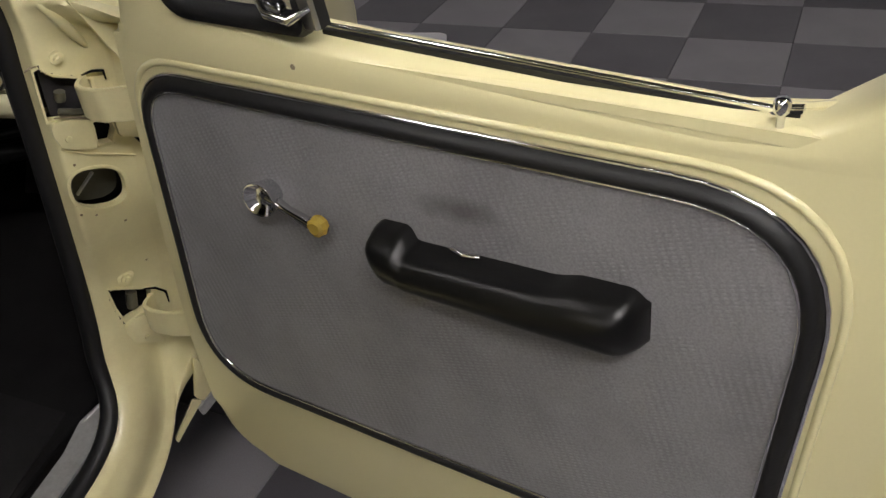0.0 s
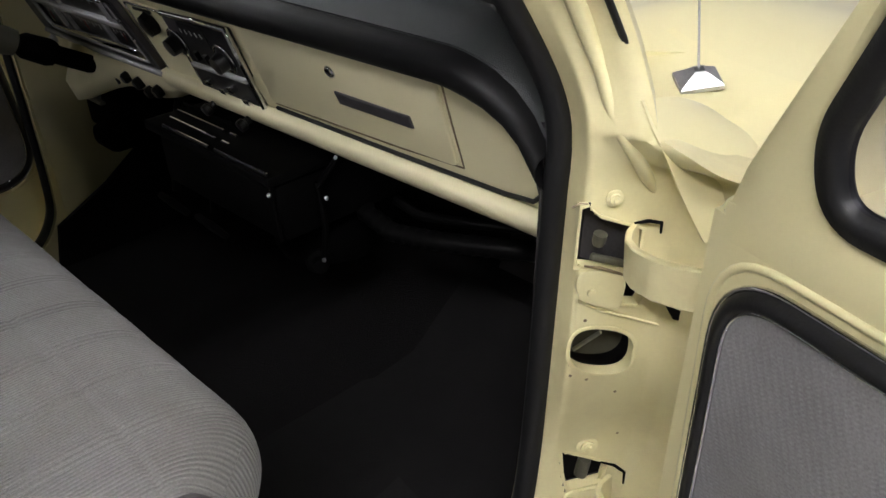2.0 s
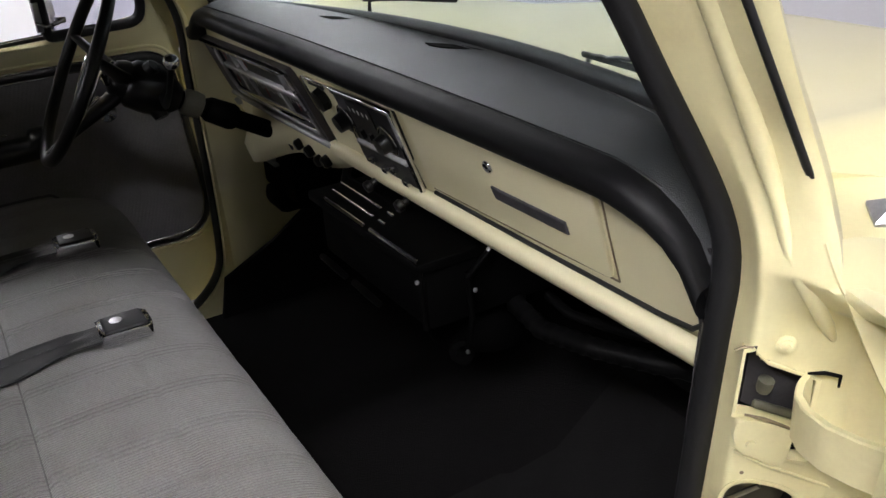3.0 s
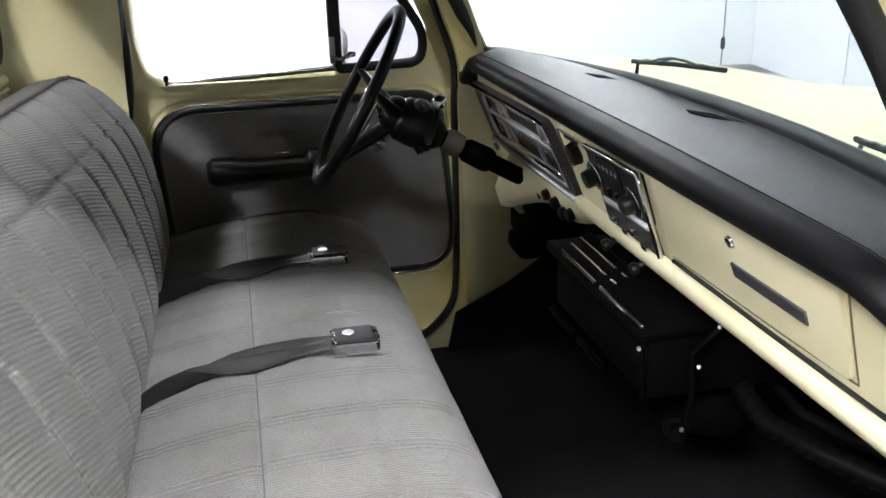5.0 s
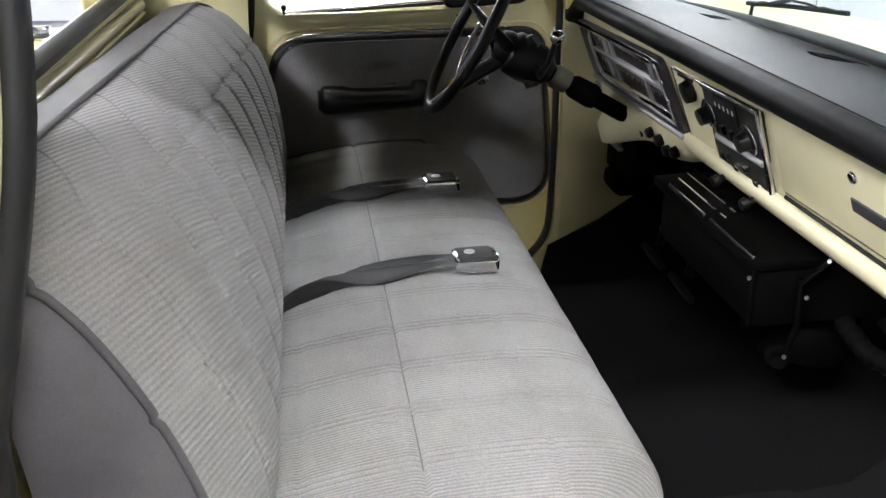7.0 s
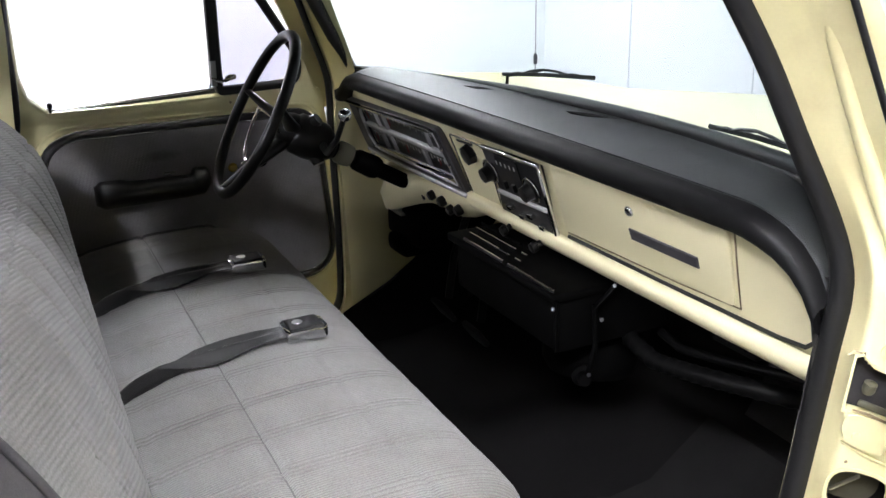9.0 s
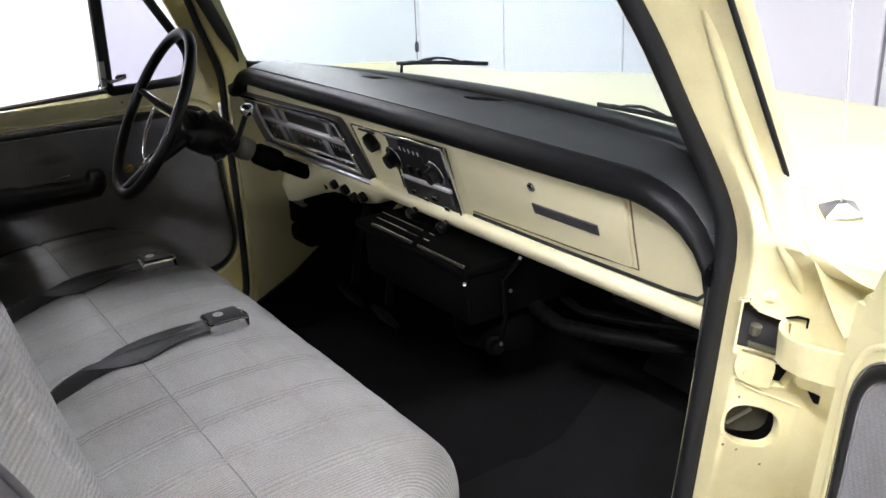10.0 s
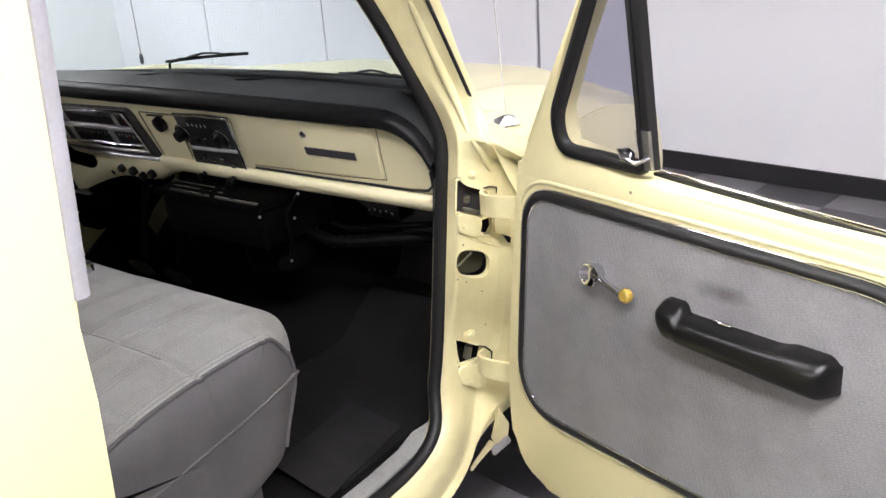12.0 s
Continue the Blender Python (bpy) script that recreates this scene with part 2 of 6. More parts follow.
# for the unseen walls: dark so that little light bounces into the cab
WALL_LOW_BOUNCE = material("dark_low_bounce_wall", (0.24, 0.24, 0.25), 0.8, grain=0.1, grain_size=40, stain=0.2, stain_size=0.6)
WALL_BRIGHT = material("bright_white_wall", (0.88, 0.88, 0.88), 0.6, grain=0.03, grain_size=80, stain=0.06, stain_size=0.8)
THREAD = material("dark_seam_thread", (0.19, 0.187, 0.185), 0.8, grain=0.4, grain_size=600)
SEAM = material("seam_grey", (0.25, 0.25, 0.28), 0.6, grain=0.2)
BASE = material("black_baseboard", (0.015, 0.014, 0.016), 0.4, grain=0.2, grain_size=50, stain=0.3, stain_size=3)
CEIL = material("low_bounce_ceiling", (0.06, 0.06, 0.065), 0.8, grain=0.1, grain_size=40, stain=0.1)
TILE_LIGHT = material("light_grey_floor_tile", (0.215, 0.205, 0.22), 0.42, grain=0.25, grain_size=250, stain=0.35, stain_size=3, bump=0.25, bump_size=300, random_value=0.06)
TILE_DARK = material("dark_grey_floor_tile", (0.085, 0.08, 0.09), 0.42, grain=0.25, grain_size=250, stain=0.35, stain_size=3, bump=0.25, bump_size=300, random_value=0.08)
GROUT = material("floor_underlay", (0.05, 0.048, 0.052), 0.7, grain=0.2)
LAMP = glow("lamp_diffuser", (0.95, 0.98, 1.04), 62.0)
LAMP_FRAME = material("lamp_frame_white", (0.8, 0.8, 0.8), 0.5)
TYRE = material("tyre_rubber", (0.02, 0.02, 0.02), 0.8, grain=0.3)


# ---------------------------------------------------------------- building helpers
def finish(bm, smooth=35):
    bmesh.ops.remove_doubles(bm, verts=bm.verts, dist=0.00005)
    bmesh.ops.recalc_face_normals(bm, faces=bm.faces)
    cut = radians(smooth)
    for f in bm.faces:
        f.smooth = True
    for e in bm.edges:
        e.smooth = len(e.link_faces) == 2 and e.calc_face_angle(3.2) < cut
    return bm


def part(name, bm, mat, parent=None, label="", smooth=35, at=None):
    """Links a bmesh as one mesh object, under a thing or a part of it."""
    finish(bm, smooth)
    me = bpy.data.meshes.new(name)
    bm.to_mesh(me)
    bm.free()
    me.materials.append(mat)
    ob = new(name, me)
    if parent is not None:
        ob.parent = parent
    if at is not None:
        ob.matrix_basis = at
    if label:
        ob["label"] = label
    return ob


def thing(name, label, category, at=None, group="", kind=""):
    ob = new(name)
    ob.empty_display_size = 0.1
    if at is not None:
        ob.matrix_basis = at
    return tagged(ob, label, category, group, kind)


def join(*bms):
    out = bmesh.new()
    for b in bms:
        me = bpy.data.meshes.new("tmp")
        b.to_mesh(me)
        b.free()
        out.from_mesh(me)
        bpy.data.meshes.remove(me)
    return out


def moved(bm, m):
    bmesh.ops.transform(bm, matrix=m, verts=bm.verts)
    return bm


def box(x0, x1, y0, y1, z0, z1, bevel=0.0, seg=2):
    bm = bmesh.new()
    v = [bm.verts.new((x, y, z)) for x in (x0, x1) for y in (y0, y1) for z in (z0, z1)]
    for q in ((0, 1, 3, 2), (4, 6, 7, 5), (0, 4, 5, 1), (2, 3, 7, 6), (0, 2, 6, 4), (1, 5, 7, 3)):
        bm.faces.new([v[i] for i in q])
    if bevel:
        bmesh.ops.bevel(bm, geom=bm.edges[:], offset=bevel, segments=seg, profile=0.5, affect="EDGES")
    return bm


def rounded(pts, radii, n=6):
    """A polygon with its corners rounded: 2D points."""
    out = []
    k = len(pts)
    for i in range(k):
        p, a, b = Vector(pts[i]), Vector(pts[i - 1]), Vector(pts[(i + 1) % k])
        r = radii[i] if isinstance(radii, (list, tuple)) else radii
        if r <= 0:
            out.append(p)
            continue
        u, w = (a - p).normalized(), (b - p).normalized()
        d = min(r, 0.49 * (a - p).length, 0.49 * (b - p).length)
        s, e = p + u * d, p + w * d
        for j in range(n + 1):
            t = j / n
            out.append(s * (1 - t) ** 2 + p * 2 * t * (1 - t) + e * t * t)
    return out


def prism(poly, fn, depth0, depth1, bevel=0.0, seg=3):
    """A 2D polygon drawn out between two depths; fn(u, v, d) gives the place. The face at depth0 gets the bevel."""
    bm = bmesh.new()
    lo = [bm.verts.new(fn(p[0], p[1], depth0)) for p in poly]
    hi = [bm.verts.new(fn(p[0], p[1], depth1)) for p in poly]
    k = len(poly)
    top = bm.faces.new(lo)
    bm.faces.new(hi[::-1])
    for i in range(k):
        bm.faces.new((lo[i], lo[(i + 1) % k], hi[(i + 1) % k], hi[i]))
    if bevel:
        bmesh.ops.bevel(bm, geom=top.edges[:], offset=bevel, segments=seg, profile=0.5, affect="EDGES")
    return bm


def loft(rows, closed_u=False, closed_v=False, caps=False):
    """A skin over rows of points."""
    bm = bmesh.new()
    vs = [[bm.verts.new(p) for p in row] for row in rows]
    n, k = len(vs), len(vs[0])
    for i in range(n if closed_u else n - 1):
        for j in range(k if closed_v else k - 1):
            a, b, c, d = vs[i][j], vs[(i + 1) % n][j], vs[(i + 1) % n][(j + 1) % k], vs[i][(j + 1) % k]
            try:
                bm.faces.new((a, b, c, d))
            except ValueError:
                pass
    if caps:
        bm.faces.new(vs[0])
        bm.faces.new(vs[-1][::-1])
    return bm


def thick(bm, t):
    """Gives a skin a thickness on its back."""
    bmesh.ops.recalc_face_normals(bm, faces=bm.faces)
    bmesh.ops.solidify(bm, geom=bm.faces[:], thickness=t)
    return bm


def tube(path, r, n=10, closed=False, squash=1.0, up=(0, 0, 1)):
    """A round bar along a path; r is one radius or one for each point."""
    pts = [Vector(p) for p in path]
    k = len(pts)
    rows = []
    side_old = None
    for i, p in enumerate(pts):
        a = pts[i - 1] if (i or closed) else p
        b = pts[(i + 1) % k] if (i < k - 1 or closed) else p
        t = (b - a).normalized()
        if side_old is None:
            ref = Vector(up)
            if abs(t.dot(ref)) > 0.95:
                ref = Vector((1, 0, 0))
            side = t.cross(ref).normalized()
        else:
            side = (side_old - t * side_old.dot(t)).normalized()
        side_old = side
        other = t.cross(side)
        rr = r[i] if isinstance(r, (list, tuple)) else r
        rows.append([p + side * rr * math.cos(2 * math.pi * j / n) + other * rr * squash * math.sin(2 * math.pi * j / n) for j in range(n)])
    return loft(rows, closed_u=closed, closed_v=True, caps=not closed)


def strip_on(path, profile, closed=True):
    """A moulding along a path of (place, sideways, outwards); profile holds (along sideways, along outwards)."""
    rows = [[p + a * u + b * w for u, w in profile] for p, a, b in path]
    return loft(rows, closed_u=closed, closed_v=True, caps=not closed)


def lathe(profile, n=24, m=None):
    """A turned body round the local z axis; profile holds (radius, z)."""
    rows = [[(max(r, 0.00002) * math.cos(2 * math.pi * j / n), max(r, 0.00002) * math.sin(2 * math.pi * j / n), z) for j in range(n)] for r, z in profile]
    bm = loft(rows, closed_v=True, caps=True)
    return moved(bm, m) if m is not None else bm


def along(a, b):
    """The pose whose z axis runs from a towards b."""
    a, b = Vector(a), Vector(b)
    return Matrix.Translation(a) @ (b - a).to_track_quat("Z", "Y").to_matrix().to_4x4()


def resample(pts, n):
    pts = [Vector(p) for p in pts]
    d = [0.0]
    for a, b in zip(pts, pts[1:]):
        d.append(d[-1] + (b - a).length)
    out = []
    for i in range(n):
        s = d[-1] * i / (n - 1)
        k = 0
        while k < len(d) - 2 and d[k + 1] < s:
            k += 1
        f = (s - d[k]) / max(d[k + 1] - d[k], 1e-9)
        out.append(pts[k].lerp(pts[k + 1], f))
    return out


def smooth01(a, b, x):
    t = min(1, max(0, (x - a) / (b - a)))
    return t * t * (3 - 2 * t)


# ---------------------------------------------------------------- the showroom
ROOM = pose(0, 0, 0, 0, 0, -8)
U0, U1, V0, V1, TOP = -7.4, 7.4, -7.0, 3.5, 3.3


def wall(name, u0, u1, v0, v1, mat, label):
    ob = part(name, box(u0, u1, v0, v1, 0, TOP), mat, at=ROOM)
    return tagged(ob, label, "wall", kind="structure")


wall_north = wall("wall_north", U0 - 0.15, U1 + 0.15, V1, V1 + 0.15, SEAM, "off-white panelled showroom wall with thin vertical seams")
wall_west = wall("wall_west", U0 - 0.15, U0, V0, V1, WALL_BRIGHT, "bright white plain showroom wall")
# east and south stay out of view; their dark colour holds back bounce
wall_east = wall("wall_east", U1, U1 + 0.15, V0, V1, WALL_LOW_BOUNCE, "unseen far wall of the showroom, darkened to cut bounced light")
wall_south = wall("wall_south", U0 - 0.15, U1 + 0.15, V0 - 0.15, V0, WALL_LOW_BOUNCE, "unseen far wall of the showroom, darkened to cut bounced light")

# panels of the north wall, with a dark joint between them
edges = [-7.4, -5.6, -3.85, -1.65, 1.9, 3.8, 5.7, 7.4]
for a, b in zip(edges, edges[1:]):
    part("wall_panel", box(a + (0.014 if a == -1.65 else 0.006), b - (0.012 if b == -1.65 else 0.006), V1 - 0.012, V1 + 0.01, 0.10 if a > -1.7 else 0.0, TOP, 0.003, 1), WALL, wall_north, at=Matrix.Identity(4))
for name, q in (("baseboard", (-1.65, U1, V1 - 0.030, V1 - 0.012)),):
    ob = part(name, box(*q, 0.0, 0.11, 0.004, 1), BASE, at=ROOM)
    tagged(ob, "glossy black baseboard along the panelled wall", "baseboard", kind="structure")
cable = thing("hanging_cable", "thin grey power cable hanging from the ceiling with a dark plug", "cable")
part("cord", tube([(-2.40, 1.56, TOP), (-2.402, 1.56, 2.0), (-2.40, 1.56, 0.885), (-2.404, 1.556, 0.60)], 0.0030, 8), GREY_STRIP, cable, "pale grey cord", smooth=80)
part("plug", lathe([(0.0, 0.0), (0.008, 0.0), (0.0105, 0.006), (0.0105, 0.040), (0.006, 0.052), (0.0, 0.052)], 14, Matrix.Translation((-2.40, 1.56, 0.875))), BADGE, cable, "dark grey plug", smooth=40)

# out of view; dark colour keeps lamp light from bouncing off it
ceiling = part("ceiling", box(U0, U1, V0, V1, TOP, TOP + 0.12), CEIL, at=ROOM)
tagged(ceiling, "unseen showroom ceiling, made dark to cut bounced light", "ceiling", kind="structure")

fixture = None
for u, v, turn in ((-5.7, -3.6, 0), (-5.7, -1.2, 0), (-5.7, 1.2, 0), (-0.6, -5.6, 0), (1.5, -5.7, 0), (-0.6, -1.2, 0), (2.29, -1.95, 0), (2.90, -1.25, 90), (2.90, 0.35, 90)):
    m = ROOM @ pose(u, v, TOP - 0.06, 0, 0, turn)
    if fixture is None:
        fixture = thing("ceiling_light", "white fluorescent ceiling light with a frosted diffuser", "ceiling light", m, group="ceiling lights")
        part("frame", box(-0.64, 0.64, -0.19, 0.19, 0.0, 0.06, 0.006, 1), LAMP_FRAME, fixture)
        part("diffuser", box(-0.60, 0.60, -0.15, 0.15, -0.012, 0.002, 0.003, 1), LAMP, fixture)
    else:
        copy_thing(fixture, m)

# floor: underlay, and interlocking tiles in a chequer
floor = part("floor", box(U0 - 0.15, U1 + 0.15, V0 - 0.15, V1 + 0.15, -0.12, -0.006), GROUT, at=ROOM)
tagged(floor, "chequered light and dark grey tiled showroom floor", "floor", kind="structure")
TILE = 0.40


def tile_mesh(name, mat):
    bm = box(-TILE / 2 + 0.0012, TILE / 2 - 0.0012, -TILE / 2 + 0.0012, TILE / 2 - 0.0012, -0.006, 0.0, 0.0015, 1)
    finish(bm)
    me = bpy.data.meshes.new(name)
    bm.to_mesh(me)
    bm.free()
    me.materials.append(mat)
    return me


tile_data = [tile_mesh("tile_light", TILE_LIGHT), tile_mesh("tile_dark", TILE_DARK)]
anchor = ROOM.inverted() @ Vector((1.537, 2.636, 0))
u_first = anchor.x - TILE * math.ceil((anchor.x - U0) / TILE)
v_first = anchor.y - TILE * math.ceil((anchor.y - V0) / TILE)
ia, ja = round((anchor.x - u_first) / TILE), round((anchor.y - v_first) / TILE)
rest = [bmesh.new(), bmesh.new()]
for i in range(int((U1 - u_first) / TILE) + 1):
    for j in range(int((V1 - v_first) / TILE) + 1):
        u, v = u_first + (i + 0.5) * TILE, v_first + (j + 0.5) * TILE
        dark = (i - ia + j - ja) % 2 == 0
        if -0.9 < u < 4.6 and -1.0 < v < V1 and v > -1.0:
            ob = new("floor_tile", tile_data[dark])
            ob.parent = floor
            ob.matrix_basis = pose(u, v, 0)
        else:
            bmesh.ops.create_cube(rest[dark], size=1, matrix=Matrix.Translation((u, v, -0.003)) @ Matrix.Diagonal((TILE - 0.0024, TILE - 0.0024, 0.006, 1)))
for bm, mat in zip(rest, (TILE_LIGHT, TILE_DARK)):
    tagged(part("floor_tiles", bm, mat, floor), kind="stuff")


# ---------------------------------------------------------------- the pickup's body
MID = -0.05                     # the truck's middle line
truck = thing("pickup_truck", "pale yellow vintage pickup truck with its passenger door open", "pickup truck")


def tuck(z):
    """How far the cab's side lies inwards or outwards at a height."""
    return 0.09 * (min(z, 1.05) - 1.05) - 0.20 * max(0.0, z - 1.10) + 0.04 * smooth01(0.54, 0.41, z)


# the door opening's inner line: y, z
OPENING = [(-0.30, 0.385), (-0.20, 0.388), (-0.125, 0.405), (-0.065, 0.45), (-0.030, 0.52), (-0.017, 0.61), (-0.010, 0.75),
           (-0.006, 0.90), (-0.003, 1.03), (0.0, 1.08), (-0.010, 1.15), (-0.065, 1.27), (-0.115, 1.375), (-0.20, 1.51),
           (-0.26, 1.575), (-0.34, 1.60), (-0.55, 1.61), (-0.80, 1.60), (-0.875, 1.57), (-0.900, 1.50), (-0.914, 1.30),
           (-0.945, 1.15), (-0.970, 1.05), (-0.980, 0.9), (-0.974, 0.7), (-0.950, 0.5), (-0.89, 0.43), (-0.82, 0.395), (-0.70, 0.385), (-0.5, 0.383)]
# from the seal's flange over the jamb to the outer skin: outwards, x
JAMB = [(0.0, 0.725), (-0.004, 0.745), (0.0, 0.762), (0.010, 0.775), (0.05, 0.800), (0.095, 0.830), (0.108, 0.850), (0.115, 0.90), (0.113, 0.945), (0.125, 0.962), (0.20, 0.966)]
# the same band where it turns into the windshield pillar
PILLAR = [(0.0, 0.725), (-0.004, 0.745), (0.0, 0.762), (0.004, 0.775), (0.010, 0.790), (0.014, 0.805), (0.018, 0.820), (0.021, 0.832), (0.032, 0.838), (0.055, 0.822), (0.092, 0.762)]


def densify(profile, start, stop, n):
    """The same band with n steps in each span between two of its points."""
    out = []
    for k in range(len(profile) - 1):
        steps = n if start <= k < stop else 1
        for j in range(steps):
            a, b = profile[k], profile[k + 1]
            out.append((a[0] + (b[0] - a[0]) * j / steps, a[1] + (b[1] - a[1]) * j / steps))
    return out + [profile[-1]]


JAMB_FINE, PILLAR_FINE = densify(JAMB, 3, 6, 10), densify(PILLAR, 3, 6, 10)


def post_bulge(z):
    """How far the upper hinge post stands out of the doorway's plane."""
    return Vector((0.036, -0.047, 0.026)) * smooth01(0.62, 0.80, z)


def opening_rows(profile, side, fine=4):
    pts = [Vector((0, y, z)) for y, z in OPENING]
    k = len(pts)
    path = []
    for i in range(k):
        a, b, c, d = pts[i - 1], pts[i], pts[(i + 1) % k], pts[(i + 2) % k]
        for j in range(fine):
            t = j / fine
            path.append(0.5 * (2 * b + (c - a) * t + (2 * a - 5 * b + 4 * c - d) * t * t + (3 * b - a - 3 * c + d) * t ** 3))
    rows = []
    n = len(path)
    jamb = profile is JAMB or profile is JAMB_FINE
    pillar = PILLAR_FINE if profile is JAMB_FINE else PILLAR
    for i, p in enumerate(path):
        t = (path[(i + 1) % n] - path[i - 1]).normalized()
        out = Vector((0, t.z, -t.y))
        if out.dot(p - Vector((0, -0.45, 0.95))) < 0:
            out = -out
        row = []
        slim = 1 - 0.88 * smooth01(-0.80, -0.88, p.y) * smooth01(0.42, 0.55, p.z) 
        up = smooth01(1.02, 1.09, p.z) * smooth01(-0.7, -0.5, p.y)
        for k, (o, x) in enumerate(profile):
            if profile is JAMB or profile is JAMB_FINE:
                o, x = o * slim + (pillar[k][0] - o * slim) * up, x + (pillar[k][1] - x) * up
                foot = smooth01(0.53, 0.44, p.z) * smooth01(-0.36, -0.22, p.y)
                o, x = o + (min(o, 0.112) - o) * foot, x + (min(x, 0.850) - x) * foot
            q = p + out * o
            low = 1 - 0.5 * smooth01(0.66, 0.44, p.z) * smooth01(0.775, 0.83, x)
            xx = 0.745 + tuck(p.z) + (x - 0.745) * low * (1 + 1.9 * min(0.25, max(0.0, p.z - 1.14)) * up * (1 if jamb else 0))
            if side > 0:
                b = post_bulge(q.z) * smooth01(-0.12, -0.05, p.y) * smooth01(1.25, 1.06, p.z) if jamb else Vector()
                row.append(Vector((xx, q.y, q.z)) + b * smooth01(0.757, 0.780, x) * smooth01(0.955, 0.87, x))
            else:
                row.append(Vector((2 * MID - xx, q.y * 0.84 - 0.062, q.z)))
        rows.append(row)
    return rows


# openings in the front hinge post: u across the post from the seal outwards, z
UPPER_POCKET = [(-0.005, 1.002), (0.003, 1.004), (0.007, 0.997), (0.016, 0.988), (0.062, 0.968), (0.062, 0.914), (0.046, 0.918), (0.020, 0.927), (-0.005, 0.934)]
SMALL_HOLE = [(0.049, 0.908), (0.074, 0.912), (0.078, 0.888), (0.070, 0.872), (0.052, 0.876)]
LOWER_POCKET = [(0.004, 0.639), (0.030, 0.625), (0.070, 0.604), (0.066, 0.572), (0.042, 0.570), (0.020, 0.567), (0.010, 0.600)]
OVAL = []
for a in [2 * math.pi * i / 32 for i in range(32)]:
    cu, sz = math.cos(a), math.sin(a)
    k = 1 / (abs(cu) ** 2.6 + abs(sz) ** 2.6) ** (1 / 2.6)
    OVAL.append((0.036 + 0.038 * k * cu, 0.812 + 0.0315 * k * sz - 0.30 * 0.038 * k * cu))
POCKETS = (UPPER_POCKET, SMALL_HOLE, LOWER_POCKET, OVAL)


def grown(poly, d):
    """A polygon pushed outwards from its middle by about d."""
    c = Vector((sum(p[0] for p in poly) / len(poly), sum(p[1] for p in poly) / len(poly)))
    return [tuple(Vector(p) + (Vector(p) - c).normalized() * d) for p in poly]


def inside(poly, u, z):
    odd = False
    for (u0, z0), (u1, z1) in zip(poly, poly[1:] + poly[:1]):
        if (z0 > z) != (z1 > z) and u < u0 + (u1 - u0) * (z - z0) / (z1 - z0):
            odd = not odd
    return odd


def pierced_jamb():
    """The open doorway's jamb, with the hinge pockets and the access hole cut through the front post."""
    rows = opening_rows(JAMB_FINE, 1, 24)
    bm = bmesh.new()
    vs = [[bm.verts.new(p) for p in row] for row in rows]
    n = len(rows)
    for i in range(n):
        for j in range(len(rows[0]) - 1):
            mid = (rows[i][j] + rows[i - 1][j + 1]) / 2
            u = ((JAMB_FINE[j][1] + JAMB_FINE[j + 1][1]) / 2 - 0.778) / 0.5454
            z = mid.z
            for _ in range(4):
                z = mid.z - post_bulge(z).z
            if mid.y > -0.09 and 0.5 < z < 1.03 and any(inside(grown(q, 0.002), u, z) for q in POCKETS):
                continue
            bm.faces.new((vs[i - 1][j], vs[i][j], vs[i][j + 1], vs[i - 1][j + 1]))
    return bm


for side in (1, -1):
    part("door_jamb", pierced_jamb() if side > 0 else loft(opening_rows(JAMB, side), closed_u=True), PAINT_JAMB, truck, "cream yellow door jamb with worn edges", smooth=60)
    ring = []
    for row in opening_rows([(0.004, 0.738), (-0.010, 0.733), (-0.018, 0.742), (-0.017, 0.757), (-0.006, 0.765), (0.006, 0.758)], side):
        ring.append(row)
    part("door_seal", loft(ring, closed_u=True, closed_v=True), RUBBER, truck, "black rubber door seal", smooth=70)

# hinge post details on the open side: pockets, strap hinges, oval access hole, bolts


def on_post(u, z, lift=0.0):
    """A place on the front jamb: u from the seal's side outwards."""
    a, b = Vector((0.778, 0.012)), Vector((0.832, 0.095))
    d = (b - a).normalized()
    p = a + d * u
    n = Vector((d.y, -d.x))
    zz = min(1.0, max(0.56, z))
    fy = -0.002 + 0.0012 * (zz - 0.95) / 0.1 if zz > 0.85 else -0.0032 - 0.0115 * ((0.85 - zz) / 0.29) ** 1.5
    return Vector((p.x + n.x * lift + tuck(z), p.y + fy + n.y * lift, z)) + post_bulge(z)


def plate(poly, lift0, lift1, bevel=0.0):
    return prism(poly, lambda u, z, d: on_post(u, z, d), lift1, lift0, bevel)


# upper and lower hinge: a dark pocket, a bolted plate, a bowed strap and its leaf
def box_between(a, b, high, deep):
    """A bevelled bar from a to b."""
    return moved(box(-deep / 2, deep / 2, -high / 2, high / 2, 0, (Vector(b) - Vector(a)).length, 0.003, 2), along(a, b))


def bolt(u, z, r=0.0095):
    part("bolt", lathe([(r * 1.5, 0), (r * 1.5, 0.002), (r, 0.003), (r, 0.006), (r * 0.55, 0.0065), (r * 0.45, 0.010), (0.0, 0.0105)], 14, along(on_post(u, z, 0.001), on_post(u, z, 0.02))), PAINT_JAMB, truck, "painted hinge bolt", smooth=40)


def strap(bend, zs, hh, dip):
    curve = resample([(x, y, zs - dip * k / (len(bend) - 1)) for k, (x, y) in enumerate(bend)], 24)
    rows = []
    for i, p in enumerate(curve):
        q = (curve[min(i + 1, 23)] - curve[max(i - 1, 0)]).normalized()
        n = Vector((q.y, -q.x, 0)) * 0.0035
        u = Vector((0, 0, 1))
        rows.append([p + n + u * (hh - 0.0015), p + n * 0.6 + u * hh, p - n + u * hh, p - n - u * hh, p + n * 0.6 - u * hh, p + n - u * (hh - 0.0015)])
    part("hinge_strap", loft(rows, closed_v=True, caps=True), PAINT_JAMB, truck, "thick cream painted hinge strap", smooth=40)


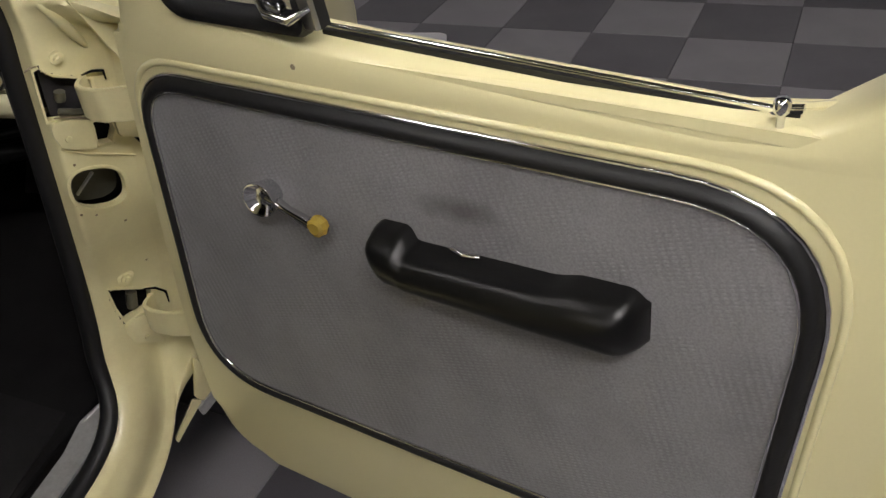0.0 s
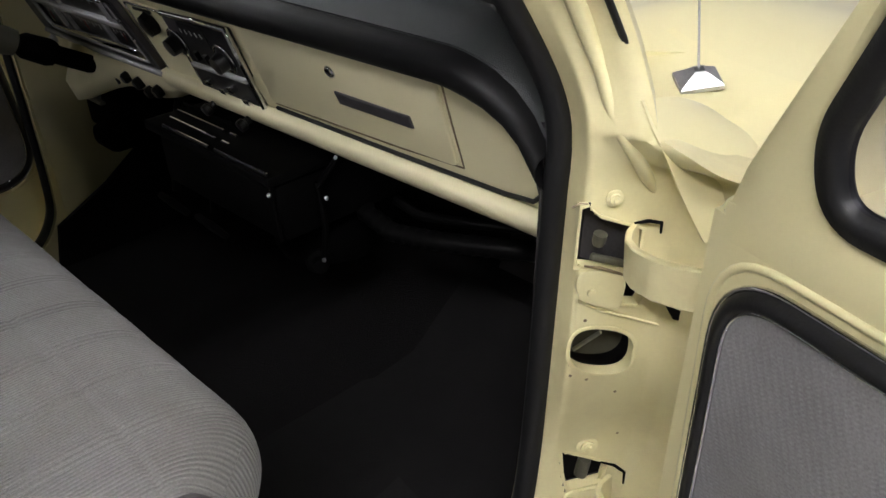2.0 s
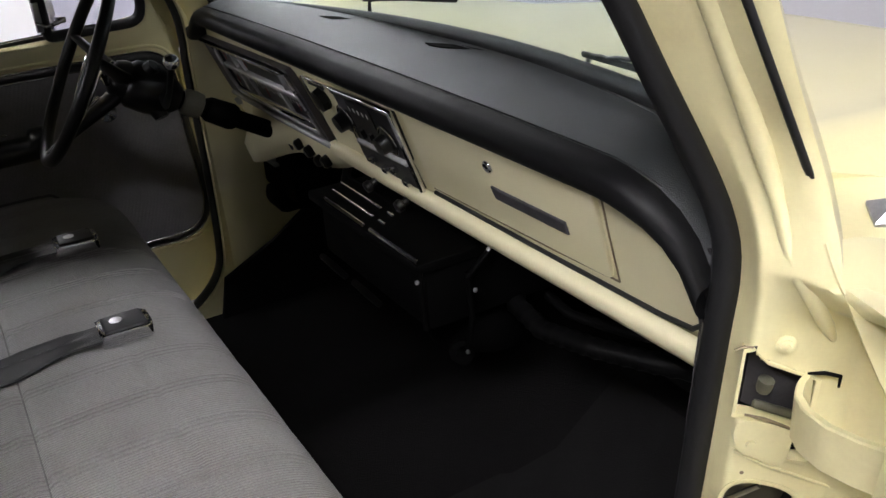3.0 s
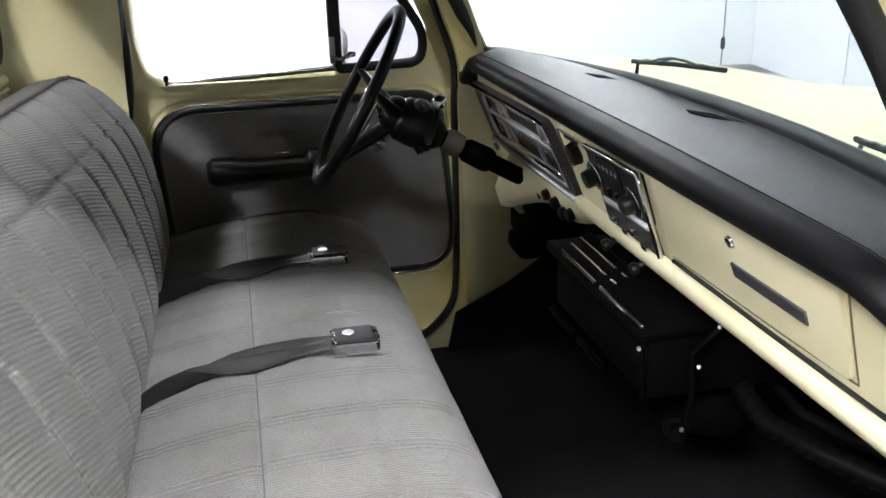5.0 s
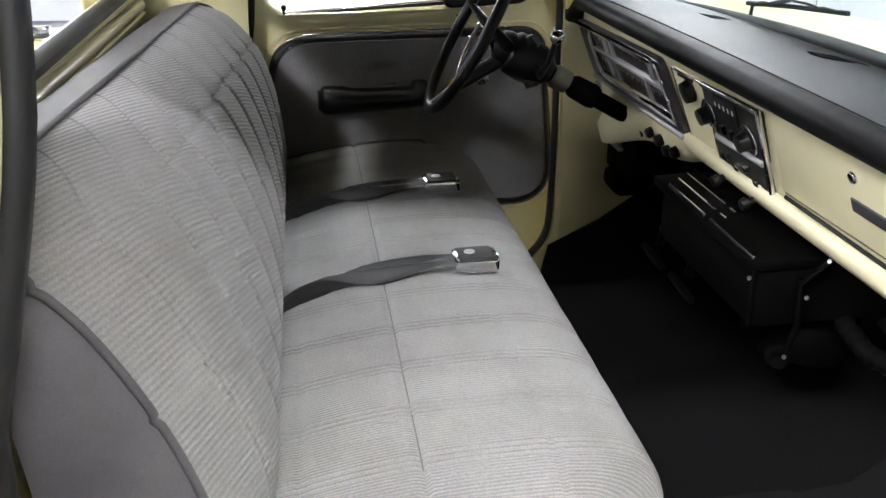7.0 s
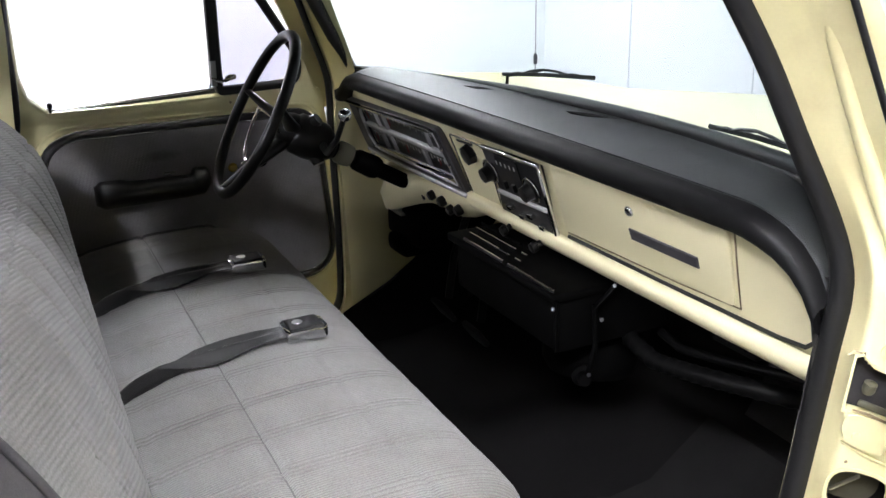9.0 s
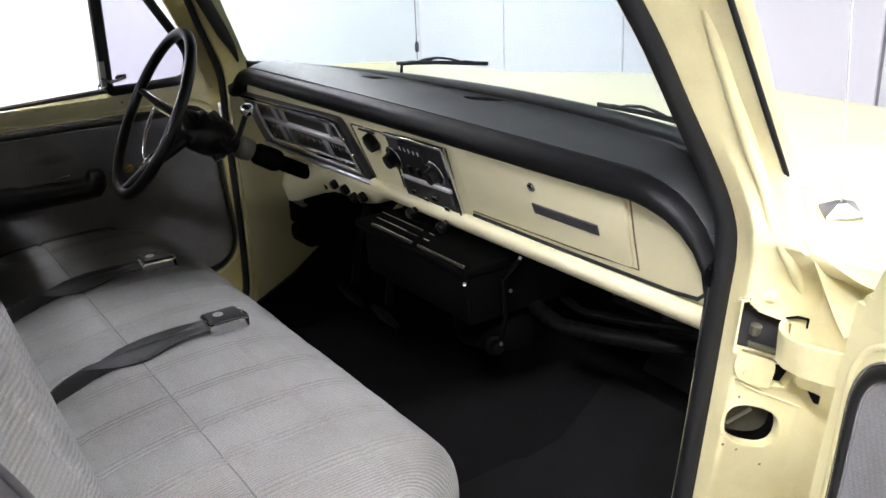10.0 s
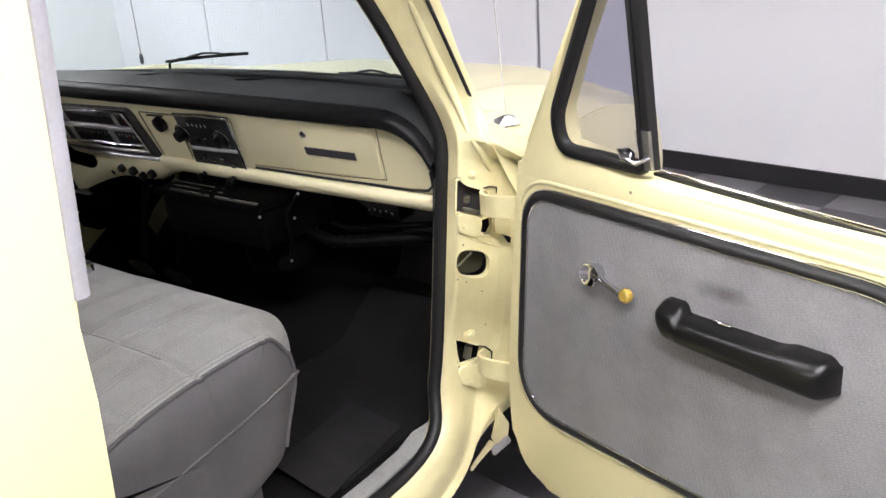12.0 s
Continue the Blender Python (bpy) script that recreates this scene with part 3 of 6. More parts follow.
for poly, what in ((UPPER_POCKET, "upper hinge"), (LOWER_POCKET, "lower hinge"), (SMALL_HOLE, "hinge pin"), (OVAL, "oval access hole")):
    rim = grown(poly, 0.005)
    lip = grown(poly, 0.0025)
    part("pocket_rim", loft([[on_post(u, z, d) for u, z in ring] for ring, d in ((rim, 0.0006), (rim, 0.0016), (lip, 0.0024), (poly, 0.0016), (poly, -0.016))], closed_v=True), PAINT_JAMB, truck, "folded sheet edge round the " + what, smooth=50)
    # a dark sheet closes each hole, its colour standing for the shade inside
    part("pocket_back", prism([(max(u, 0.006), z) for u, z in grown(poly, 0.004)], lambda u, z, d: on_post(u, z, d), -0.022 - (0.022 if poly is OVAL else 0), -0.026 - (0.022 if poly is OVAL else 0)), GREY_COLLAR if poly is OVAL else KICK if poly is UPPER_POCKET else DARK, truck, "dark sheet standing for the shade behind the " + what)
part("hinge_knuckle", join(lathe([(0.0, 0.0), (0.006, 0.0), (0.0075, 0.004), (0.0075, 0.014), (0.0, 0.016)], 14, along(on_post(0.022, 0.948, -0.014), on_post(0.026, 0.99, -0.010))), box_between(on_post(0.014, 0.936, -0.012), on_post(0.056, 0.920, -0.010), 0.009, 0.007)), GREY_COLLAR, truck, "dull hinge knuckle inside the pocket", smooth=50)
part("hinge_knuckle", lathe([(0.0, 0.0), (0.009, 0.0), (0.009, 0.030), (0.0, 0.032)], 12, along(on_post(0.040, 0.578, -0.014), on_post(0.044, 0.625, -0.012))), GREY_COLLAR, truck, "dull hinge knuckle inside the pocket", smooth=50)
part("hinge_plate", plate(rounded([(-0.004, 0.931), (0.020, 0.928), (0.047, 0.917), (0.050, 0.905), (0.046, 0.872), (0.002, 0.892), (-0.006, 0.912)], 0.007), 0.0, 0.0085, 0.002), PAINT_JAMB, truck, "painted hinge plate with one bolt")
part("hinge_leaf", plate(rounded([(0.078, 0.912), (0.118, 0.900), (0.116, 0.862), (0.080, 0.878)], 0.004), 0.0, 0.0095, 0.002), PAINT_JAMB, truck)
part("worn_edge", tube([on_post(0.002, 0.936, 0.006), on_post(0.020, 0.931, 0.008), on_post(0.042, 0.921, 0.009), on_post(0.050, 0.915, 0.008)], [0.0010, 0.0020, 0.0016, 0.0008], 6), WORN_AND_SHADE, truck, "bare rusty edge of the hinge plate", smooth=80)
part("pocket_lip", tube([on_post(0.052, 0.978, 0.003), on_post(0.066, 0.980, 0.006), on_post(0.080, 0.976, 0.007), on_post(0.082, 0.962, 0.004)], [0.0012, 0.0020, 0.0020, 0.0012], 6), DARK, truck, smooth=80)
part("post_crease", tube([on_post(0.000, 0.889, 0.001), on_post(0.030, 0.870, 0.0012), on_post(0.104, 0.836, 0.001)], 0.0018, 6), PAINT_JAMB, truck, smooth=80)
# raised black plate that paints the shade beside the hinge leaf
part("leaf_nook_shade", plate([(0.100, 0.868), (0.122, 0.858), (0.126, 0.843), (0.110, 0.850)], 0.0, 0.0105), DARK, truck)
bolt(0.028, 1.010, 0.0062)
bolt(0.012, 0.902)
strap([(0.836, 0.012), (0.845, -0.012), (0.858, -0.032), (0.878, -0.047), (0.905, -0.055), (0.935, -0.054), (0.970, -0.046)], 0.980, 0.0225, -0.016)
part("hinge_plate", plate(rounded([(0.018, 0.566), (0.060, 0.568), (0.064, 0.500), (0.022, 0.522), (0.014, 0.552)], 0.007), 0.0, 0.0065, 0.002), PAINT_JAMB, truck, "painted hinge plate with one bolt")
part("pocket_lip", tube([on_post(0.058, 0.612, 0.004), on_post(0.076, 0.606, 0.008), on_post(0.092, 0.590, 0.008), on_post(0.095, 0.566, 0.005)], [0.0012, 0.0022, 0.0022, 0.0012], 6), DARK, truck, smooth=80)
bolt(0.036, 0.645)
bolt(0.043, 0.524)
strap([(0.801, 0.030), (0.803, 0.008), (0.810, -0.006), (0.828, -0.017), (0.860, -0.022), (0.895, -0.018), (0.925, -0.024)], 0.597, 0.0225, -0.012)
part("hole_rod", tube([on_post(0.010, 0.806, -0.020), on_post(0.034, 0.836, -0.006)], 0.0026, 6), STEEL, truck, "thin steel rod inside the access hole")
part("pillar_ridge", tube([Vector(p) + Vector((-0.6, 0.8, 0)) * sink for p, sink in (((0.764, -0.150, 1.49), 0.0098), ((0.772, -0.122, 1.43), 0.0098), ((0.780, -0.083, 1.341), 0.0098), ((0.786, -0.060, 1.288), 0.0098), ((0.794, -0.038, 1.232), 0.0085), ((0.814, -0.025, 1.169), 0.0058), ((0.832, -0.027, 1.127), 0.0058), ((0.845, -0.028, 1.110), 0.0058), ((0.850, -0.012, 1.083), 0.0058), ((0.851, 0.005, 1.057), 0.0058), ((0.849, 0.021, 1.035), 0.0058))], [0.0115, 0.0115, 0.0115, 0.0115, 0.0108, 0.0075, 0.0072, 0.0072, 0.0072, 0.0070, 0.0035], 14), PAINT_JAMB, truck, "pressed ridge down the pillar", smooth=80)
part("post_seam", tube([on_post(-0.016, 1.006, 0.002), on_post(-0.008, 1.010, 0.0025), on_post(0.000, 1.008, 0.0015)], 0.0011, 5), WORN_AND_SHADE, truck, "cracked seam in the paint")
for u, z in ((0.002, 0.784), (0.022, 0.774), (0.012, 0.86), (0.06, 0.745), (0.075, 0.66)):
    part("paint_chip", lathe([(0.0022, 0), (0.0018, 0.0006), (0.0, 0.0007)], 7, along(on_post(u, z, 0.0005), on_post(u, z, 0.01))), WORN_AND_SHADE, truck)
# post-to-fender gap with its shade painted brown, drain slot and the check link
rows = []
GAP = resample([(0.1046, 0.853, 0), (0.1128, 0.793, 0), (0.1290, 0.7286, 0), (0.1240, 0.689, 0), (0.1162, 0.6155, 0)], 25)
for k, (c, z, _) in enumerate(GAP):
    w = 0.0006 + 0.0050 * math.sin(math.pi * k / 24) ** 0.8
    rows.append([on_post(c - w, z, 0.0045), on_post(c, z, 0.0015), on_post(c + w, z, 0.0045)])
part("fender_gap", loft(rows), WORN_AND_SHADE, truck, "thin brown strip painted for the shaded gap beside the hinge post")
part("fender_edge", tube([on_post(c + 0.010, z, 0.004) for c, z, _ in GAP[::3]], 0.0045, 7), PAINT_JAMB, truck, smooth=80)
# door check: a pale folded link with a bright end below the lower hinge
part("check_link", plate(rounded([(0.086, 0.452), (0.108, 0.402), (0.106, 0.366), (0.078, 0.352), (0.064, 0.372), (0.072, 0.416)], 0.006), 0.0, 0.006, 0.002), PAINT_JAMB, truck, "pale folded door check link")
part("check_strut", plate(rounded([(0.060, 0.368), (0.076, 0.356), (0.036, 0.316), (0.014, 0.292), (0.012, 0.306), (0.040, 0.340)], 0.004), 0.0, 0.005, 0.0015), PAINT_JAMB, truck, "painted strut of the door check")
part("check_end", plate(rounded([(0.064, 0.344), (0.104, 0.372), (0.116, 0.352), (0.070, 0.322)], 0.005), 0.0, 0.009, 0.003), ALUMINIUM, truck, "bright metal end of the door check")

# pale strip down the rear jamb of the open doorway
strip = []
for z in [1.172 + 0.02 * k for k in range(20)]:
    strip.append((Vector((0.966 + tuck(z) * 0.2, -0.957 + 0.097 * (z - 1.17), z)), Vector((1, 0, 0)), Vector((0, 1, 0))))
part("jamb_strip", strip_on(strip, [(-0.012, -0.010), (0.004, -0.010), (0.006, 0.0), (0.002, 0.008), (-0.010, 0.008), (-0.014, 0.0)], closed=False), GREY_STRIP, truck, "pale grey strip on the rear door jamb", smooth=50)
carpet_side = [(-0.12, 0.38), (-0.10, 0.500), (0.04, 0.570), (0.16, 0.645), (0.30, 0.71), (0.44, 0.74), (0.44, 0.38)]
part("side_carpet", prism(carpet_side, lambda u, v, d: (-0.800 - tuck(v) + d, u, v), 0.014, 0.0), CARPET, truck, "black carpet turned up against the kick panel")

for side in (1, -1):
    rows = []
    for z in (0.36, 0.5, 0.7, 0.9, 1.05, 1.15, 1.3, 1.45, 1.58):
        y0 = -0.966 if side > 0 else -0.87
        lean = tuck(z) if z < 1.1 or side < 0 else tuck(1.1) + 0.2 * (tuck(z) - tuck(1.1))
        x1 = 0.745 + lean + 0.2205
        y0 += 0.092 * max(0.0, z - 1.15)
        row = [(0.745 + tuck(z) + 0.12, y0 + 0.012, z), (x1 - 0.016, y0 + 0.004, z), (x1, y0 - 0.002, z), (x1 + 0.003, y0 - 0.04, z), (x1 + 0.002, y0 - 0.14, z), (x1 - 0.006, -1.17, z), (x1 - 0.03, -1.195, z), (x1 - 0.25, -1.20, z)]
        rows.append([(x if side > 0 else 2 * MID - x, y, z) for x, y, z in row])
    part("cab_corner", thick(loft(rows), 0.004), PAINT, truck, "cream yellow cab corner behind the door", smooth=50)

# sill: scuff plate with an upturned front end
rows = []
for y, z in ((-0.86, 0.404), (-0.5, 0.402), (-0.25, 0.402), (-0.145, 0.408), (-0.09, 0.425), (-0.055, 0.45), (-0.045, 0.475), (-0.043, 0.485)):
    x0, x1 = 0.668, 0.712
    if z > 0.43:
        x0 = 0.702
    rows.append([(x0, y, z - 0.004), (x0, y + 0.004, z), (x1, y + 0.004, z), (x1, y, z - 0.006)])
part("scuff_plate", thick(loft(rows), 0.002), ALUMINIUM, truck, "bare aluminium door sill plate", smooth=50)

# roof, rear wall with its window, floor, firewall, kick panels
XR, XL = 0.72, 2 * MID - 0.72
ROOF = []
for i in range(13):
    t = i / 12
    y = -1.10 + 0.98 * t
    ROOF.append([(MID + 0.745 * s, y, 1.595 + 0.075 * (1 - s * s) - 0.05 * smooth01(0.75, 1, t) - 0.05 * smooth01(0.2, 0, t)) for s in [k / 8 - 1 for k in range(17)]])
part("roof", thick(loft(ROOF), 0.02), PAINT, truck, "cream yellow cab roof", smooth=60)
# added dark layer, never in view, that stops light bouncing off the roof
part("bounce_liner", thick(loft([[(MID + (x - MID) * 0.93, y, z - 0.034) for x, y, z in row] for row in ROOF]), 0.006), FELT, truck, "unseen dark felt liner added under the roof to cut its bounce", smooth=60)


def rear_ring():
    outer = rounded([(-0.80, 0.36), (0.80, 0.36), (0.66, 1.60), (-0.66, 1.60)], [0.03, 0.03, 0.12, 0.12], 8)
    inner = rounded([(-0.66, 1.212), (0.64, 1.212), (0.58, 1.52), (-0.60, 1.52)], [0.07, 0.07, 0.07, 0.07], 8)
    return outer, inner


outer, inner = rear_ring()
yw = lambda z: -1.060 + 0.05 * (z - 1.2)
rows = [[(MID + p[0], yw(p[1]), p[1]) for p in outer], [(MID + p[0], yw(p[1]), p[1]) for p in inner],
        [(MID + p[0], yw(p[1]) - 0.035, p[1]) for p in inner], [(MID + p[0], yw(p[1]) - 0.035, p[1]) for p in outer]]
part("rear_wall", loft(rows, closed_u=True, closed_v=True), PAINT, truck, "cream yellow cab rear wall with a wide window", smooth=30)
ring = [[(MID + p.x * (1 + du), yw(p.y) + dq, p.y + (0.012 if p.y < 1.4 else -0.012) * dw) for du, dq, dw in ((0.016, 0.0, -0.9), (0.012, 0.012, -0.6), (-0.005, 0.014, 0.4), (-0.02, 0.004, 1.0), (-0.02, -0.012, 1.0), (0.02, -0.012, 0))] for p in inner]
part("rear_window_gasket", loft(ring, closed_u=True, closed_v=True), RUBBER, truck, "black rubber rear window gasket", smooth=60)
part("rear_sill", tube([(0.60, -1.053, 1.187), (0.0, -1.053, 1.181), (-0.68, -1.053, 1.173)], 0.0120, 12), PAINT, truck, "rounded yellow sill below the rear window", smooth=80)
part("sill_bead", tube([(0.60, -1.048, 1.170), (0.0, -1.048, 1.163), (-0.68, -1.048, 1.154)], 0.0060, 10), PAINT, truck, "pressed bead below the sill", smooth=80)
glass = part("rear_window", prism([(p.x * 0.985, p.y) for p in inner], lambda u, v, d: (MID + u, yw(v) - 0.008 + d, v), 0.0, 0.005), REAR_GLASS, truck, "clear rear window pane")
glass.visible_shadow = False
part("windlace", tube([(-0.850, -0.850, 0.98), (-0.848, -0.843, 1.04), (-0.846, -0.832, 1.10), (-0.842, -0.826, 1.16), (-0.826, -0.824, 1.30), (-0.802, -0.826, 1.45), (-0.776, -0.834, 1.575)], 0.0095, 10), RUBBER, truck, "black windlace at the rear edge of the driver doorway", smooth=80)
# closing strips between rear wall and jambs
for side in (1, -1):
    f = (lambda x: x) if side > 0 else (lambda x: 2 * MID - x)
    dy = 0 if side > 0 else 0.09
    rows = []
    for z in (0.38, 0.6, 0.9, 1.1, 1.3, 1.5, 1.6):
        rows.append([(f(0.728 + tuck(z)), (-0.972 if side > 0 else -0.928) + (0.045 if side > 0 else 0.02) * smooth01(1.05, 1.4, z) + dy, z), (f(0.70 + tuck(z)), -1.00 + dy * 0.5, z), (f(0.665 + tuck(z)), -1.06, z), (f(0.60 + tuck(z)), -1.10, z)])
    part("corner_panel", thick(loft(rows), 0.004), PAINT, truck, "cream yellow inner corner panel", smooth=60)
    dy = 0 if side > 0 else -0.055
    rows = [[(f(0.728 + tuck(z)), -0.006 + dy, z), (f(0.715 + tuck(z)), 0.05 + dy, z), (f(0.70 + tuck(z)), 0.30, z), (f(0.69 + tuck(z)), 0.46, z)] for z in (0.36, 0.6, 0.8, 1.0, 1.09)]
    part("kick_panel", thick(loft(rows), 0.004), PAINT if side < 0 else KICK, truck, "cream yellow kick panel" if side < 0 else "dark lined kick panel", smooth=60)

rows = []
for y, z in ((-1.10, 0.385), (-0.4, 0.385), (0.10, 0.385), (0.22, 0.40), (0.42, 0.58), (0.46, 0.66), (0.455, 0.90), (0.42, 1.02), (0.36, 1.098)):
    rows.append([(MID + s * 0.745, y, z + 0.085 * math.exp(-(s * 0.745 / 0.16) ** 2) * (1 if z < 0.7 else 0)) for s in [k / 12 - 1 for k in range(25)]])
part("cab_floor", thick(loft(rows), 0.02), CARPET, truck, "black carpeted cab floor and toe board", smooth=50)

part("firewall_pad", thick(loft([[(x, y - 0.012 - 0.004 * math.sin(9 * x + 5 * z), z) for x in [0.26 + 0.045 * k for k in range(10)]] for y, z in ((0.398, 0.556), (0.43, 0.60), (0.455, 0.66), (0.455, 0.75), (0.45, 0.84), (0.44, 0.92))]), 0.006), KICK, truck, "dark grey insulation pad on the firewall", smooth=60)
# windshield, its gasket, cowl, hood and fenders
def shield(s, t):
    """Places on the windshield: s from left to right (-1..1), t from the cowl up."""
    half = 0.785 - 0.10 * t + max(0.0, -s) * (0.050 + 0.05 * t)
    bow = 0.125 * (1 - s * s)
    x = MID + half * s
    return Vector((x, 0.018 + bow - 0.22 * t, 1.158 + 0.385 * t + (0.003 + 0.030 * x) * (1 - t)))


NS = 24
pane = part("windshield", thick(loft([[shield(k / NS * 2 - 1, t / 6) for k in range(NS + 1)] for t in range(7)]), 0.005), WINDSHIELD, truck, "clear curved windshield", smooth=80)
pane.visible_shadow = False
edge = [shield(k / NS * 2 - 1, 0) for k in range(NS + 1)] + [shield(1, t / 8) for t in range(1, 8)] + [shield(1 - k / NS * 2, 1) for k in range(NS + 1)] + [shield(-1, 1 - t / 8) for t in range(1, 8)]
low_edge = lambda p: p.z < 1.19
part("windshield_gasket", tube([p + Vector((0, -0.002, 0.012 if low_edge(p) else 0.004)) for p in edge], [0.0145 if low_edge(p) else 0.018 for p in edge], 10, closed=True), RUBBER, truck, "black rubber windshield gasket", smooth=80)
part("gasket_lip", tube([p + Vector((0, -0.0135, 0.004)) for p in edge[1:NS]], 0.0070, 8), RUBBER, truck, "rounded inner lip of the gasket", smooth=80)
for side in (1, -1):
    bar = [Vector((MID + side * (0.838 - MID - 0.03 * t), 0.022 - 0.19 * t - (0.0 if side > 0 else 0.055), 1.125 + 0.375 * t)) for t in [k / 10 for k in range(-2 if side > 0 else 0, 11)]]
    part("windshield_trim", tube(bar, 0.0045, 8, squash=0.7), RUBBER, truck, "thin dark drip edge along the windshield pillar", smooth=80)


def hood_z(x, y):
    s = (x - MID) / 0.95
    z = 1.128 - 0.086 * ((y - 0.2) / 0.9) ** 1.2 if y > 0.2 else 1.128
    z -= 0.030 * smooth01(0.74, 0.90, abs(s)) * smooth01(0.65, 0.12, y)
    z -= (0.012 * s * s + 0.022 * smooth01(0.85, 1.0, abs(s))) * (0.35 + 0.65 * smooth01(0.1, 1.0, y))
    z += 0.014 * math.exp(-((abs(s) - 0.74) / 0.06) ** 2)
    z -= 0.050 * smooth01(0.40, 1.0, y) * smooth01(0.45, 0.80, abs(s))
    z -= 0.14 * smooth01(1.06, 1.26, y) ** 2
    return z


def half_width(y):
    """Half the body's width ahead of the doors."""
    return 0.95 - 0.07 * smooth01(0.2, 1.05, y) - 0.15 * smooth01(0.72, 1.24, y) ** 1.6


rows = []
for i in range(27):
    row = []
    for s in [k / 30 - 1 for k in range(61)]:
        y0 = 0.14 + 0.112 * smooth01(0.78, 0.86, abs(s))
        y = y0 + (1.22 - y0) * i / 26
        row.append((MID + half_width(y) * s, y + 0.03 * (1 - s * s), hood_z(MID + 0.95 * s, y)))
    rows.append(row)
part("hood", thick(loft(rows), 0.012), PAINT, truck, "pale yellow hood and fender tops", smooth=60)
# rounded shoulders between the windshield pillars, the hood and the fenders
def shoulder_edge(u):
    """The crest that runs from the pillar's foot down behind the upper hinge."""
    e = smooth01(0.78, 1.0, u)
    x = 0.70 + 0.202 * u
    return Vector((x, 0.026 + 0.062 * u + 0.09 * smooth01(0.775, 0.70, x), 1.094 - 0.034 * u * u - 0.09 * e))


for side in (1, -1):
    rows = []
    for i in range(31):
        u = i / 30
        c = shoulder_edge(u)
        x1 = 0.70 + 0.202 * u
        d = Vector((x1, 0.262, hood_z(x1 + 0.0, 0.262) + 0.002))
        row = [c + Vector((-0.006, 0.010, -0.045)), c + Vector((-0.002, -0.001, -0.022)), c + Vector((0.0, -0.002, -0.008))]
        for k in range(15):
            v = k / 14
            row.append(Vector((c.x + (d.x - c.x) * v, c.y + (d.y - c.y) * v, c.z + (d.z - c.z) * (1 - (1 - v) ** 1.5))))
        rows.append([(p.x if side > 0 else 2 * MID - p.x, p.y, p.z) for p in row])
    last = [(a + side * 0.012, b, c - 0.03) for a, b, c in rows[-1]]
    part("cowl_corner", loft(rows + [last]), PAINT, truck, "pale yellow shoulder beside the windshield pillar", smooth=70)
for side in (1, -1):
    rows = []
    for i in range(27):
        y = 0.115 + 1.105 * i / 26
        z1 = hood_z(MID + 0.95, max(y, 0.17)) - 0.17 * smooth01(0.27, 0.115, y)
        lo = 0.36 if abs(y - 0.62) > 0.36 else 0.40 + math.sqrt(max(0, 0.36 ** 2 - (y - 0.62) ** 2))
        lo = min(lo, z1 - 0.08)
        row = []
        for t in [k / 10 for k in range(11)]:
            z = z1 + (lo - z1) * t
            bulge = 0.035 * math.sin(math.pi * min(1, t * 1.1)) - 0.02 * t
            row.append((MID + side * (half_width(y) + 0.012 + bulge), y, z - (0.0 if t else -0.001)))
        rows.append(row)
    part("front_fender", thick(loft(rows), 0.01), PAINT, truck, "pale yellow front fender side", smooth=60)
    part("fender_lip", loft([[(MID + side * 0.965, 0.118, z), (MID + side * 0.90, 0.125, z)] for z in (0.36, 0.6, 0.8, 0.89)]), PAINT, truck)
# the sheet that runs from the pillar's foot down behind the upper hinge strap
inner_edge = resample([(0.857, -0.018, 1.146), (0.868, -0.019, 1.126), (0.878, -0.014, 1.104), (0.881, 0.000, 1.077), (0.884, 0.016, 1.045), (0.889, 0.032, 1.013), (0.897, 0.044, 0.985)], 14)
outer_edge = resample([(0.830, 0.140, 1.088), (0.846, 0.140, 1.083), (0.862, 0.140, 1.077), (0.880, 0.138, 1.071), (0.899, 0.132, 1.060), (0.914, 0.120, 1.038), (0.924, 0.105, 1.000)], 14)
rows = [[a.lerp(b, k / 8) + Vector((0, 0, 0.007 * math.sin(math.pi * k / 8))) for k in range(9)] for a, b in zip(inner_edge, outer_edge)]
part("cowl_side", thick(loft(rows), 0.002), PAINT, truck, "pale yellow cowl side beside the pillar's foot", smooth=70)
bm_at = Matrix.Translation((MID + 0.944, 0.675, 0.968)) @ pose(0, 0, 0, 0, 0, 5)
badge = part("fender_badge", moved(box(-0.004, 0.005, -0.068, 0.068, -0.020, 0.020, 0.003), bm_at), CHROME, truck, "chrome fender badge with a red and blue field")
part("blue_field", moved(box(0.004, 0.0065, -0.056, 0.012, -0.012, 0.012, 0.001, 1), bm_at), BADGE_BLUE, badge)
part("red_field", moved(box(0.004, 0.0065, 0.018, 0.056, -0.012, 0.012, 0.001, 1), bm_at), BADGE_RED, badge)
part("grille", box(MID - 0.70, MID + 0.70, 1.15, 1.21, 0.46, 0.82, 0.02), STEEL, truck, "steel front grille panel")
part("front_bumper", moved(box(-0.98, 0.98, -0.06, 0.06, -0.08, 0.08, 0.03), Matrix.Translation((MID, 1.32, 0.45))), CHROME, truck, "chrome front bumper")

